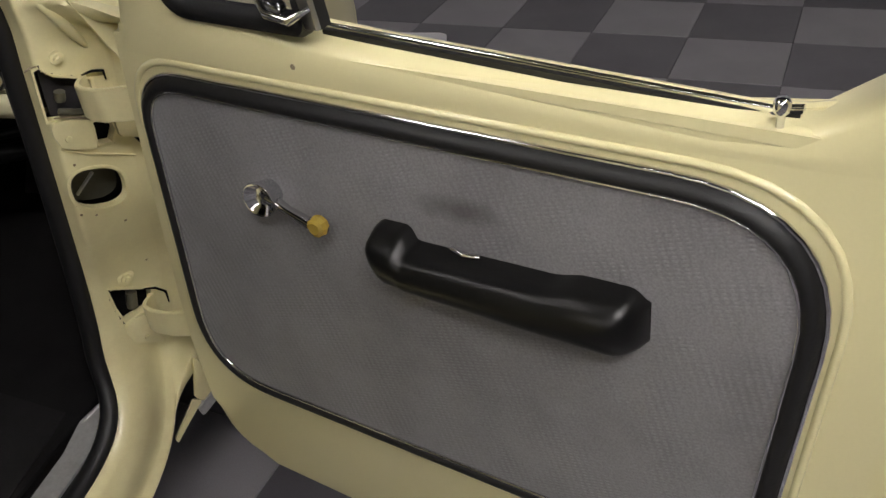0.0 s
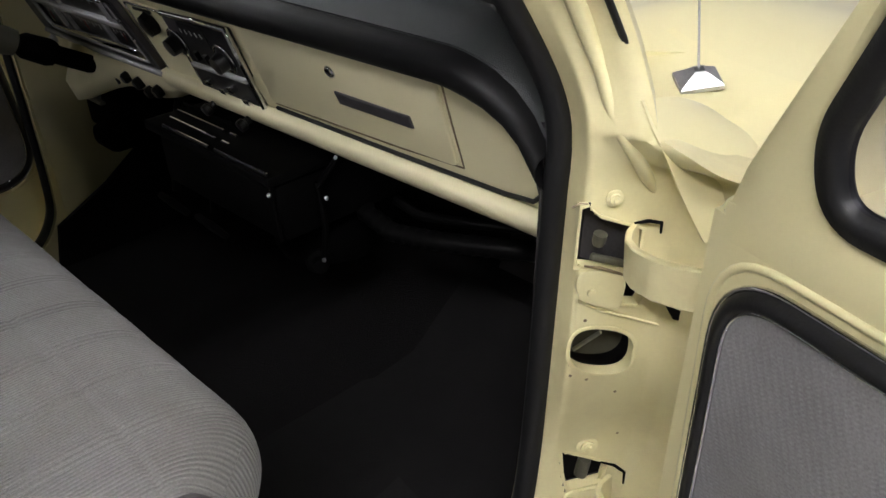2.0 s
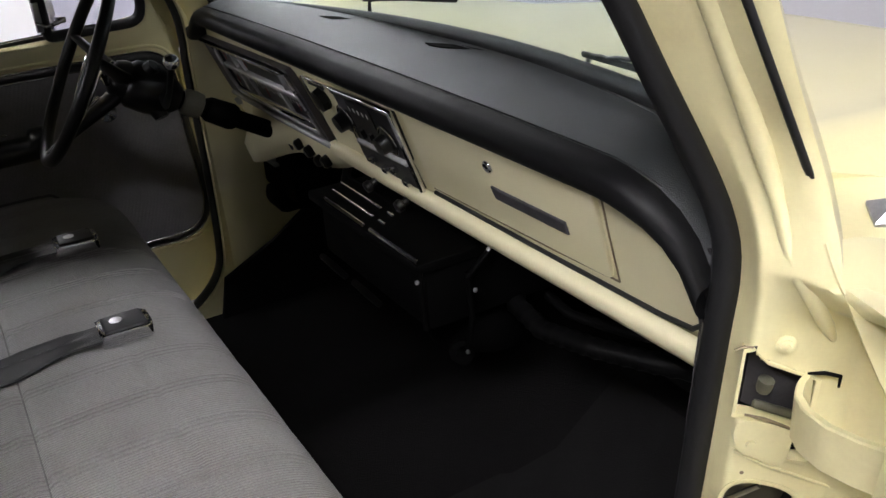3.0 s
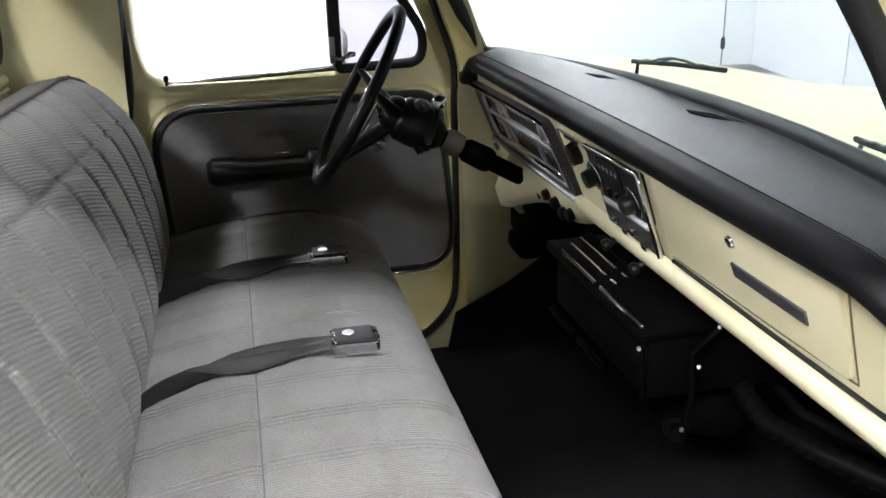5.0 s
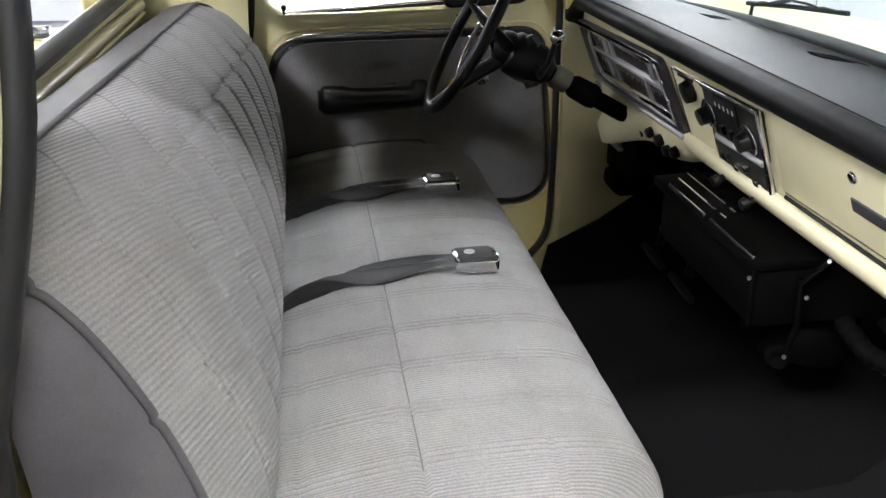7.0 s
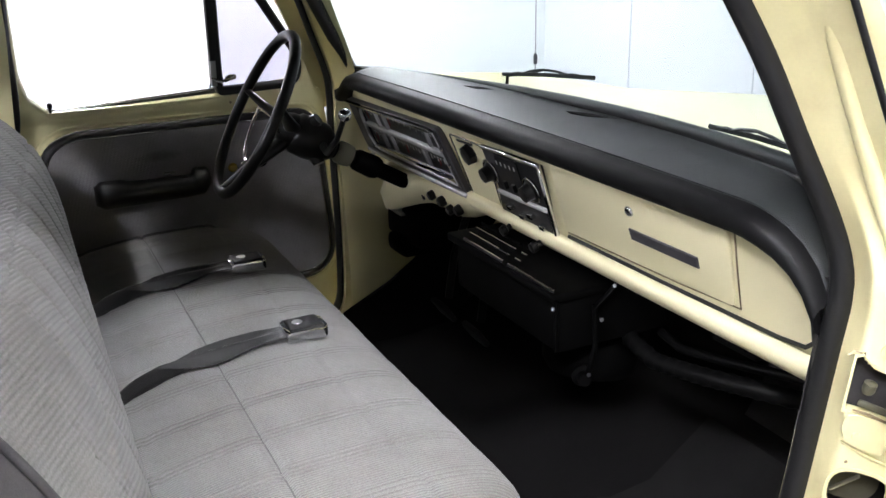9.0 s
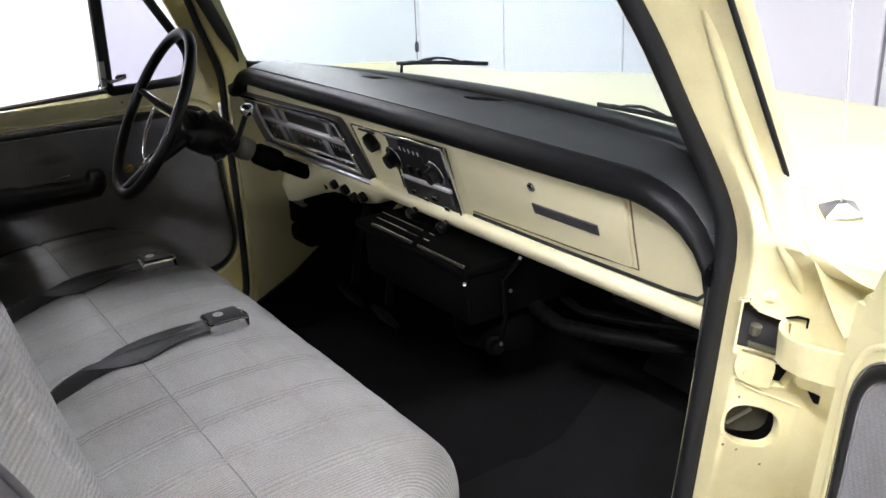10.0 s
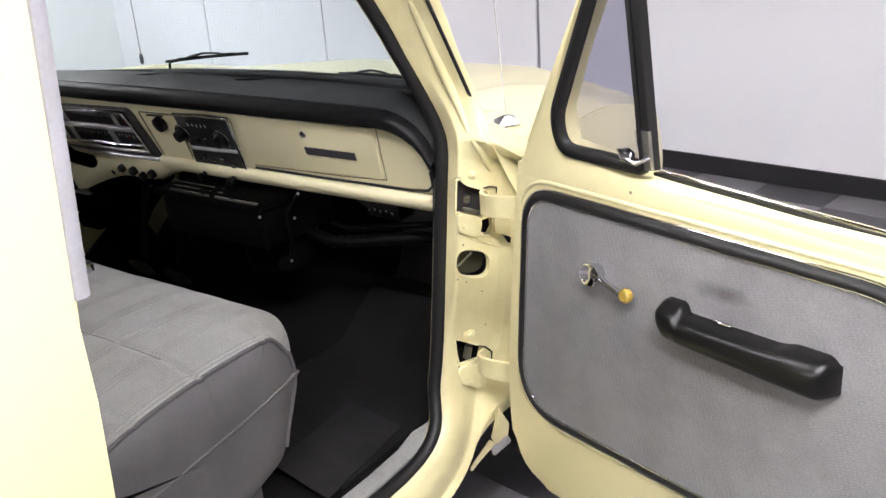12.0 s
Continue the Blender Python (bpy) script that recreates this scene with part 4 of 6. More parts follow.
# cargo bed behind the cab, on a frame with wheels
part("bed_front", box(MID - 0.80, MID + 0.80, -1.26, -1.22, 0.55, 1.03, 0.01), PAINT, truck, "pale yellow bed front wall")
for side in (1, -1):
    xx = MID + side * 0.93
    part("bed_side", join(box(xx - 0.045, xx + 0.045, -3.2, -1.22, 0.42, 1.045, 0.02), moved(box(-0.075, 0.075, -3.2, -1.22, -0.02, 0.02, 0.012), Matrix.Translation((xx - side * 0.03, 0, 1.055)))), PAINT, truck, "pale yellow bed side with a rolled rail")
    part("rail_cap", tube([(xx - side * 0.09, -3.1, 1.085), (xx - side * 0.09, -1.3, 1.085)], 0.016, 10), CHROME, truck, "chrome bed rail tube")
    for yy in (-1.32, -2.2, -3.08):
        part("rail_stand", lathe([(0.03, 0), (0.03, 0.006), (0.014, 0.012), (0.014, 0.03)], 14, Matrix.Translation((xx - side * 0.09, yy, 1.07))), CHROME, truck)
part("bed_floor", box(MID - 0.89, MID + 0.89, -3.2, -1.22, 0.55, 0.58), PAINT, truck)
part("tailgate", box(MID - 0.89, MID + 0.89, -3.22, -3.18, 0.56, 1.04, 0.01), PAINT, truck)
part("chassis", box(MID - 0.45, MID + 0.45, -3.1, 1.18, 0.26, 0.38, 0.02), DARK, truck)
for sx in (1, -1):
    for yy in (0.62, -2.25):
        m = pose(MID + sx * 0.80, yy, 0.36, 0, 90, 0)
        wheel = part("wheel", lathe([(0.20, -0.10), (0.34, -0.105), (0.36, -0.08), (0.36, 0.08), (0.34, 0.105), (0.20, 0.10)], 32), TYRE, truck, "black road tyre on a steel rim", at=m)
        part("rim", lathe([(0.21, -0.09), (0.20, -0.02), (0.10, -0.01), (0.08, 0.05), (0.0, 0.055)] if sx > 0 else [(0.21, 0.09), (0.20, 0.02), (0.10, 0.01), (0.08, -0.05), (0.0, -0.055)], 24), STEEL, wheel)


# ---------------------------------------------------------------- doors
def card_path(k, n=8):
    """Outline of the door card: s, z."""
    return rounded([(-0.128 + k, 1.053 - k), (0.650 - k, 1.050 - k), (0.611 - k, 0.588 + k), (-0.172 + k, 0.576 + k)], [0.075, 0.14, 0.11, 0.13], n)


def build_door(name, label, at, f, stretch):
    """A door: s runs from the hinge, q outwards (f turns it over), z up."""
    door = thing(name, label, "car door", at)
    P = lambda s, z, q: Vector((s * stretch, f * q, z))
    # shell below the belt
    outline = rounded([(-0.152, 1.108), (0.722, 1.104), (0.716, 0.95), (0.690, 0.62), (0.665, 0.405), (-0.195, 0.400), (-0.212, 0.60), (-0.185, 0.85)], [0.012, 0.012, 0.2, 0.2, 0.08, 0.12, 0.15, 0.2], 6)
    part("door_shell", prism(outline, P, 0.0, 0.035, 0.014, 4), PAINT, door, "cream yellow inner door pressing", smooth=50)
    skin = rounded([(-0.150, 1.040), (0.742, 1.034), (0.735, 0.95), (0.715, 0.62), (0.690, 0.385), (-0.165, 0.380), (-0.180, 0.60), (-0.160, 0.85)], [0.012, 0.012, 0.2, 0.2, 0.08, 0.12, 0.15, 0.2], 6)
    part("door_skin", prism(skin, P, 0.135, 0.030, 0.02, 4), PAINT, door, "pale yellow outer door skin", smooth=50)
    # rolled edge round the card recess
    ridge = card_path(-0.016)
    part("pressed_ridge", tube([P(p[0], p[1], 0.001) for p in ridge], 0.0045, 8, closed=True), PAINT, door, smooth=80)
    card = part("door_card", prism(card_path(0.004), P, -0.010, 0.002, 0.003, 2), PANEL, door, "grey woven vinyl door card with dark worn patches", smooth=40)
    mould = []
    pts = card_path(0.0, 10)
    k = len(pts)
    for i in range(k):
        t = (pts[(i + 1) % k] - pts[i - 1]).normalized()
        mould.append((pts[i], Vector((-t.y, t.x))))
    wide = lambda z: 0.0125 - 0.001 * smooth01(0.95, 1.05, z)
    rows = []
    for p, n in mould:
        n = n if n.dot(Vector((0.23, 0.83)) - p) > 0 else -n
        w = wide(p.y)
        rows.append([P(p.x + n.x * a * w, p.y + n.y * a * w, q) for a, q in ((-0.35, 0.0), (-0.3, -0.008), (0.1, -0.014), (0.7, -0.017), (1.1, -0.013), (1.2, -0.006))])
    part("card_moulding", loft(rows, closed_u=True), RUBBER, door, "black rubber moulding round the door card", smooth=70)
    for inset, q, r in ((-0.0055, -0.006, 0.0028), (0.0, -0.0115, 0.0022)):
        line = []
        for p, n in mould:
            n = n if n.dot(Vector((0.23, 0.83)) - p) > 0 else -n
            a = inset if inset < 0 else 1.18 * wide(p.y)
            line.append(P(p.x + n.x * a, p.y + n.y * a, q))
        part("chrome_bead", tube(line, r, 6, closed=True), CHROME, door, "thin chrome bead", smooth=80)
    # belt line: rolled inner edge, felt channel, chrome strip
    belt = lambda s: 1.1205 - 0.043 * (s - 0.16) if s < 0.57 else 1.1029 + 0.5 * (s - 0.57) ** 1.3
    runs = [0.142 + 0.0239 * k for k in range(20)]
    part("window_channel", loft([[P(s, belt(s) + a, q) for a, q in ((-0.02, 0.025), (0.001, 0.025), (0.0015, 0.028), (0.001, 0.032), (-0.02, 0.032))] for s in runs]), RUBBER, door, "black felt window channel", smooth=50)
    part("belt_strip", tube([P(s, belt(s) + 0.0015, 0.037) for s in runs], 0.0026, 8), CHROME, door, "chrome strip along the window slot", smooth=80)
    part("outer_belt", loft([[P(s, belt(s) + a, q) for a, q in ((-0.05, 0.0405), (-0.001, 0.0405), (0.001, 0.044), (-0.001, 0.053), (-0.012, 0.062), (-0.075, 0.098))] for s in [-0.14 + 0.0433 * k for k in range(21)]]), PAINT, door, "pale yellow outer window sill", smooth=60)
    # window frame above the belt
    n = 14
    sides_out = [[(-0.155, 1.066), (-0.122, 1.145), (-0.044, 1.263), (0.038, 1.385), (0.13, 1.525)], [(0.13, 1.525), (0.19, 1.588), (0.35, 1.605), (0.61, 1.595)], [(0.61, 1.595), (0.690, 1.55), (0.712, 1.35), (0.722, 1.066)], [(0.722, 1.066), (0.4, 1.066), (0.0, 1.066), (-0.155, 1.066)]]
    sides_in = [[(-0.045, 1.142), (-0.056, 1.190), (0.003, 1.305), (0.052, 1.386), (0.135, 1.510)], [(0.135, 1.510), (0.18, 1.548), (0.35, 1.562), (0.585, 1.555)], [(0.585, 1.555), (0.648, 1.52), (0.668, 1.35), (0.670, 1.200)], [(0.670, 1.200), (0.655, 1.142), (0.620, 1.110), (0.575, 1.098), (0.40, 1.1055), (0.16, 1.116), (0.1, 1.121), (-0.045, 1.142)]]
    if f < 0:
        sides_in[0] = [(-0.083, 1.134), (-0.098, 1.190), (-0.030, 1.305), (0.040, 1.386), (0.135, 1.510)]
        sides_in[1][-1] = (0.565, 1.555)
        sides_in[2] = [(0.565, 1.555), (0.626, 1.52), (0.644, 1.35), (0.646, 1.200)]
        sides_in[3] = [(0.646, 1.200), (0.634, 1.142), (0.605, 1.110), (0.570, 1.098), (0.40, 1.1055), (0.16, 1.113), (0.1, 1.115), (-0.083, 1.134)]
    out = [p for sd in sides_out for p in resample([(*q, 0) for q in sd], n)[:-1]]
    inn = [p for sd in sides_in for p in resample([(*q, 0) for q in sd], n)[:-1]]
    rows = []
    for a, w, q in ((0, 0.0, 0.0020), (0, 0.010, 0.0003), (0, 0.022, -0.0006), (1, -0.016, -0.0006), (1, -0.007, 0.004), (1, 0.0, 0.016), (1, 0.0, 0.06), (0, 0.0, 0.06)):
        row = []
        for o, i in zip(out, inn):
            d = (i - o).normalized()
            b = i if a else o
            b = b + d * min(abs(w), 0.4 * (i - o).length) * (1 if w > 0 else -1)
            lean = 0.17 * max(0, b.y - 1.13)
            row.append(P(b.x, b.y, q - lean))
        rows.append(row)
    part("window_frame", loft(rows, closed_u=True, closed_v=True), PAINT, door, "cream yellow window frame", smooth=50)
    if f < 0:
        part("frame_edge", prism([(-0.095, 1.050), (-0.204, 1.050), (-0.200, 1.118), (-0.176, 1.165), (-0.145, 1.222), (-0.005, 1.490), (0.055, 1.500), (-0.098, 1.215), (-0.108, 1.160)], lambda s, z, d: P(s, z, d - 0.17 * max(0, z - 1.13)), 0.012, 0.030, 0.004, 2), PAINT, door, "cream yellow front edge of the window frame", smooth=50)
    # vent window with its rubber surround, glass, post and latch
    lean = lambda z: 0.17 * max(0, z - 1.13)
    vent = rounded([(-0.038, 1.137), (0.142, 1.135), (0.150, 1.520), (0.140, 1.520), (-0.044, 1.195)], [0.05, 0.012, 0.004, 0.004, 0.05], 7)
    if f < 0:
        vent = rounded([(-0.080, 1.126), (0.142, 1.122), (0.150, 1.520), (0.140, 1.520), (-0.088, 1.195)], [0.05, 0.012, 0.004, 0.004, 0.05], 7)
    k = len(vent)
    rows = []
    for i in range(k):
        t = (vent[(i + 1) % k] - vent[i - 1]).normalized()
        nn = Vector((-t.y, t.x))
        nn = nn if nn.dot(Vector((0.10, 1.27)) - vent[i]) > 0 else -nn
        p = vent[i]
        g = 0.55 if p.x > 0.135 and f > 0 else 1.0
        rows.append([P(p.x + nn.x * a * g, p.y + nn.y * a, q - lean(p.y)) for a, q in ((-0.014, 0.004), (-0.010, -0.004), (0.003, -0.005), (0.010, 0.001), (0.010, 0.012), (-0.014, 0.014))])
    part("vent_seal", loft(rows, closed_u=True, closed_v=True), RUBBER, door, "black rubber vent window surround", smooth=60)
    g = part("vent_glass", prism([(p.x, p.y) for p in vent], lambda s, z, d: P(s, z, 0.006 + d - lean(z)), 0.0, 0.004), VENT_GLASS, door, "smoke tinted vent window glass")
    g.visible_shadow = False
    post = [(0.150, 1.134), (0.164, 1.134), (0.172, 1.54), (0.156, 1.54)]
    part("vent_post", prism(post, lambda s, z, d: P(s, z, d - lean(z)), -0.004, 0.016, 0.003, 2), RUBBER, door, "slim black division bar")
    part("post_cap", prism([(0.150, 1.135), (0.165, 1.135), (0.166, 1.200), (0.151, 1.200)], lambda s, z, d: P(s, z, d - lean(z)), -0.007, 0.0, 0.002, 2), STEEL, door, "grey metal bar foot")
    latch = part("vent_latch", join(tube([P(0.098, 1.160, -0.010), P(0.118, 1.152, -0.022), P(0.145, 1.148, -0.022), P(0.164, 1.158, -0.010)], [0.003, 0.0045, 0.0045, 0.003], 10), prism(rounded([(0.094, 1.150), (0.124, 1.147), (0.126, 1.156), (0.112, 1.164), (0.098, 1.161)], 0.004), P, -0.010, 0.0, 0.004, 2)), CHROME, door, "chrome vent window latch", smooth=60)
    # lock knob, lock rod hole
    part("lock_knob", moved(lathe([(0.0075, 0), (0.0075, 0.003), (0.0032, 0.004), (0.0032, 0.014), (0.0062, 0.017), (0.0066, 0.024), (0.0045, 0.028), (0.0, 0.0285)], 14), Matrix.Translation(P(0.586, 1.100, 0.008))), CHROME if f > 0 else PLASTIC, door, "small chrome lock knob", smooth=60)
    part("trim_hole", lathe([(0.0032, 0), (0.0032, 0.0012), (0.0, 0.0013)], 12, along(P(0.117, 1.090, 0.0005), P(0.117, 1.090, -0.01))), WORN_AND_SHADE, door)
    # window crank
    hub0, hub1 = P(0.054, 0.937, -0.008), P(0.058, 0.940, -0.05)
    crank = part("window_crank", lathe([(0.0, 0.0), (0.0150, 0.0), (0.0165, 0.008), (0.0195, 0.020), (0.0215, 0.026), (0.0205, 0.0285), (0.0180, 0.0275), (0.0120, 0.021), (0.0, 0.018)], 24, along(hub0, hub1)), CHROME, door, "chrome window crank", smooth=40)
    part("crank_arm", tube([P(0.060, 0.936, -0.022), P(0.088, 0.929, -0.026), P(0.134, 0.919, -0.030)], [0.0095, 0.0065, 0.0085], 10, squash=0.6), CHROME, crank, "chrome crank arm", smooth=80)
    part("crank_knob", lathe([(0.0, 0.0), (0.008, 0.0), (0.0118, 0.004), (0.0130, 0.009), (0.0112, 0.0145), (0.0070, 0.017), (0.0, 0.0165)], 10, along(P(0.136, 0.924, -0.024), P(0.138, 0.926, -0.06))), AMBER, crank, "amber plastic crank knob", smooth=25)
    # arm rest: a straight round bar between two raised end blocks
    rows = []
    for i in range(57):
        t = i / 56
        s = 0.196 + (0.304 if f > 0 else 0.316) * t
        lift = 0.006 + 0.004 * t if f > 0 else 0.0
        horn = smooth01(0.185, 0.150, t) + 0.40 * smooth01(0.68, 0.80, t)
        top = 0.916 + 0.004 * t + 0.017 * horn - 0.012 * smooth01(0.92, 1.0, t) ** 2 - 0.014 * smooth01(0.06, 0.0, t) ** 2
        low = (0.877 if f > 0 else 0.862) + 0.024 * smooth01(0.10, 0.0, t) - 0.006 * t + 0.010 * smooth01(0.90, 1.0, t) ** 2
        deep = 0.046 * math.sqrt(max(0.04, 1 - (2 * t - 1) ** 14))
        top += lift
        mid, half = (top + low) / 2, (top - low) / 2
        rows.append([P(s, mid + half * math.sin(math.pi * j / 15 - math.pi / 2), -0.008 - deep * (1 - 0.30 * horn * smooth01(9, 13, j)) * max(0.0, math.cos(math.pi * j / 15 - math.pi / 2)) ** 0.5) for j in range(16)])
    arm = part("arm_rest", loft(rows, closed_v=True, caps=True), PLASTIC, door, "black moulded arm rest with a pull grip", smooth=70)
    part("release_lever", tube([P(0.295, 0.929, -0.016), P(0.312, 0.930, -0.022), P(0.328, 0.928, -0.016)], 0.003, 8), CHROME, arm, "chrome inside release lever", smooth=80)
    return door


passenger_door = build_door("passenger_door", "open pale yellow passenger door with a grey door card", pose(1.12, -0.12, 0, 0, 0, -17), 1, 1.0)
driver_door = build_door("driver_door", "closed pale yellow driver door with a dark grey door card", Matrix(((0, 1, 0, -0.90), (-1, 0, 0, -0.215), (0, 0, 1, 0), (0, 0, 0, 1))), -1, 0.918)

# round mirror on the driver door
mirror = thing("side_mirror", "round chrome door mirror, reflection painted white, on a thin chrome arm", "mirror")
part("arm", join(tube([(-1.02, -0.33, 1.12), (-1.08, -0.30, 1.13), (-1.12, -0.31, 1.145)], 0.006, 8), lathe([(0.02, 0), (0.018, 0.01), (0.008, 0.02)], 12, pose(-1.02, -0.33, 1.112))), CHROME, mirror, smooth=60)
# wall white on the head paints the bright wall that its chrome reflects
part("head", lathe([(0.0, -0.02), (0.026, -0.018), (0.038, -0.009), (0.040, 0.0), (0.036, 0.002), (0.0, 0.002)], 24, along((-1.13, -0.315, 1.155), (-1.08, -0.75, 1.155))), WALL, mirror, "chrome mirror head with the wall's reflection painted white", smooth=60)


# ---------------------------------------------------------------- dashboard
dash = thing("dashboard", "pale yellow metal dashboard with a black padded top", "dashboard")
FY = lambda z: -0.028 + 0.4 * (1.10 - z)
F = lambda x, z, d=0.0: Vector((x, FY(z) - d * 0.928, z - d * 0.371))


def end_drop(x):
    return -0.075 * min(1.1, max(0.0, (x - 0.60) / 0.125)) ** 3 - 0.05 * smooth01(-0.74, -0.84, x)


PADP = [(0.02, 1.106), (-0.020, 1.117), (-0.045, 1.120), (-0.056, 1.124), (-0.062, 1.132), (-0.062, 1.145), (-0.056, 1.153), (-0.045, 1.157), (-0.020, 1.160), (0.03, 1.166), (0.08, 1.170), (0.12, 1.172), (0.15, 1.168)]


def pad_row(x):
    """The pad's section at x, from under its lip to the glass."""
    d = end_drop(x)
    s = (x - MID) / 0.80
    back = 0.010 + 0.125 * max(0.0, 1 - s * s)
    row = []
    for k, (y, z) in enumerate(PADP):
        if y > -0.045 and k > 6:
            y = -0.045 + (y + 0.045) * (back + 0.045) / 0.195
        y += 0.0 if k < 2 else 0.030 * smooth01(0.64, 0.74, x)
        row.append((x, y, z + d * (1.0 if k < 9 else 0.85) + (max(0.0, 0.030 * x) * (1 - smooth01(0.60, 0.73, x)) + 0.002) * max(0, k - 8) / 4))
    return row


rows = [pad_row(-0.850 + 1.587 * i / 80) for i in range(81)]
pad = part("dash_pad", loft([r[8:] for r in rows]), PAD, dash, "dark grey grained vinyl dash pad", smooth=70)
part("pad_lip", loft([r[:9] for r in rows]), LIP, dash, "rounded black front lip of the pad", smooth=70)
part("pad_stitch", tube([Vector(r[8]) + Vector((0, 0.002, 0.0010)) for r in rows[3:-3]], 0.0012, 5), RUBBER, pad, smooth=80)
SLOTS = ([(0.044, 0.088), (0.088, 0.105), (0.120, 0.112), (0.176, 0.112), (0.144, 0.099), (0.100, 0.085), (0.066, 0.082)], [(-0.335, 0.074), (-0.298, 0.094), (-0.232, 0.108), (-0.282, 0.076)])
for slot in SLOTS:
    part("defroster_vent", prism(slot, lambda u, v, d: (u, v - 0.006, 1.1728 + max(0.0, 0.024 * u) + d + 0.02 * (v - 0.09)), 0.0, -0.008), DARK, dash, "black pointed defroster slot")

# face: a pressed sheet with a rounded upper right corner
face = rounded([(-0.83, 1.116), (0.640, 1.120), (0.722, 1.066), (0.716, 0.945), (-0.83, 0.945)], [0.01, 0.06, 0.06, 0.02, 0.01], 6)
part("face_panel", prism(face, F, 0.0, -0.012, 0.002, 1), PAINT_DASH, dash, "pale yellow painted dash face", smooth=40)
rows = []
for i in range(41):
    x = -0.22 + 0.935 * i / 40
    rows.append([(x, FY(0.964) - 0.004, 0.966), (x, FY(0.96) - 0.018, 0.963), (x, FY(0.95) - 0.026, 0.953), (x, FY(0.94) - 0.025, 0.940), (x, FY(0.93) - 0.018, 0.928), (x, FY(0.925) + 0.0, 0.922), (x, 0.07, 0.924)])
part("lower_rail", loft(rows), PAINT_DASH, dash, "rounded yellow lower dash rail", smooth=70)
part("trim_bead", tube([F(0.15, 0.9705, 0.003), F(0.40, 0.970, 0.003), F(0.64, 0.972, 0.003), F(0.688, 0.977, 0.003), F(0.706, 0.992, 0.003), F(0.711, 1.025, 0.003)], 0.0032, 8), RUBBER, dash, "dark bead along the dash edge", smooth=80)
glove = part("glove_box_door", prism(rounded([(0.172, 1.118), (0.594, 1.118), (0.568, 0.990), (0.150, 0.982)], [0.004, 0.012, 0.008, 0.004], 3), F, 0.005, 0.0, 0.002, 2), PAINT_DASH, dash, "flat yellow glove box door", smooth=40)
part("door_gap", tube([F(0.602, 1.116, 0.001), F(0.590, 1.06, 0.001), F(0.5765, 0.988, 0.001), F(0.45, 0.9815, 0.001), F(0.15, 0.977, 0.001)], 0.0013, 6), WORN_AND_SHADE, dash, smooth=80)
part("lock", lathe([(0.0092, 0), (0.0092, 0.002), (0.0070, 0.004), (0.0055, 0.003), (0.002, 0.003), (0.0, 0.003)], 18, along(F(0.377, 1.086, 0.005), F(0.377, 1.086, 0.05))), CHROME, glove, "round chrome glove box lock", smooth=50)
part("badge", prism([(0.363, 1.0530), (0.516, 1.0525), (0.514, 1.0340), (0.363, 1.0340)], F, 0.008, 0.005, 0.001, 1), BADGE, glove, "dark narrow name badge")

# instrument cluster: a dark hood with a bright brow, a chrome-edged double window, dividers and dials
bez = rounded([(-0.805, 1.092), (-0.250, 1.106), (-0.222, 0.962), (-0.805, 0.955)], [0.015, 0.02, 0.01, 0.02], 4)
inn = rounded([(-0.742, 1.082), (-0.282, 1.094), (-0.254, 0.976), (-0.742, 0.968)], [0.045, 0.012, 0.010, 0.045], 6)
part("cluster_bezel", loft([[F(p[0], p[1], 0.002) for p in bez], [F(p[0], p[1], 0.014) for p in bez], [F(p[0] * 0.99 - 0.005, p[1], 0.015) for p in rounded([(-0.795, 1.086), (-0.262, 1.100), (-0.234, 0.968), (-0.795, 0.961)], [0.02, 0.02, 0.01, 0.02], 4)]], closed_v=True), BADGE, dash, "dark metal instrument cluster frame", smooth=30)
part("cluster_cheek", prism(rounded([(-0.797, 1.086), (-0.745, 1.086), (-0.745, 0.966), (-0.797, 0.961)], [0.015, 0.002, 0.002, 0.015], 3), F, 0.0155, 0.002, 0.002, 1), BADGE, dash, "dark grey end cap of the cluster", smooth=40)
part("cluster_cheek", prism([(-0.284, 1.098), (-0.262, 1.099), (-0.234, 0.969), (-0.256, 0.970)], F, 0.0155, 0.002, 0.003, 1), PLASTIC, dash, "slanted black end cap of the cluster", smooth=40)
for x, z in ((-0.266, 1.060), (-0.258, 1.022)):
    part("cap_screw", lathe([(0.0, 0), (0.0055, 0), (0.0048, 0.003), (0.0, 0.004)], 10, along(F(x, z, 0.0155), F(x, z, 0.05))), CHROME, dash, "small chrome screw")
cluster = part("gauge_panel", prism([(p[0], p[1]) for p in inn], F, 0.003, 0.0), GAUGE, dash, "black instrument panel with chrome dividers")
part("window_ring", tube([F(p[0], p[1], 0.013) for p in inn], 0.0045, 8, closed=True), SILVER, cluster, "chrome ring round the dials", smooth=80)
part("brow", prism([(-0.795, 1.090), (-0.300, 1.1035), (-0.262, 1.1010), (-0.295, 1.0945), (-0.795, 1.0855)], F, 0.024, 0.012, 0.002, 2), CHROME, dash, "bright chrome brow above the dials", smooth=50)
part("divider", prism(rounded([(-0.738, 1.026), (-0.270, 1.033), (-0.273, 1.046), (-0.738, 1.037)], 0.003, 2), F, 0.013, 0.003, 0.003, 2), SILVER, cluster, "silver band between the dial rows", smooth=50)
part("divider", prism([(-0.730, 0.9725), (-0.258, 0.979), (-0.264, 0.996), (-0.34, 0.992), (-0.730, 0.980)], F, 0.016, 0.006, 0.003, 2), CHROME, cluster, "chrome lip below the dials", smooth=50)
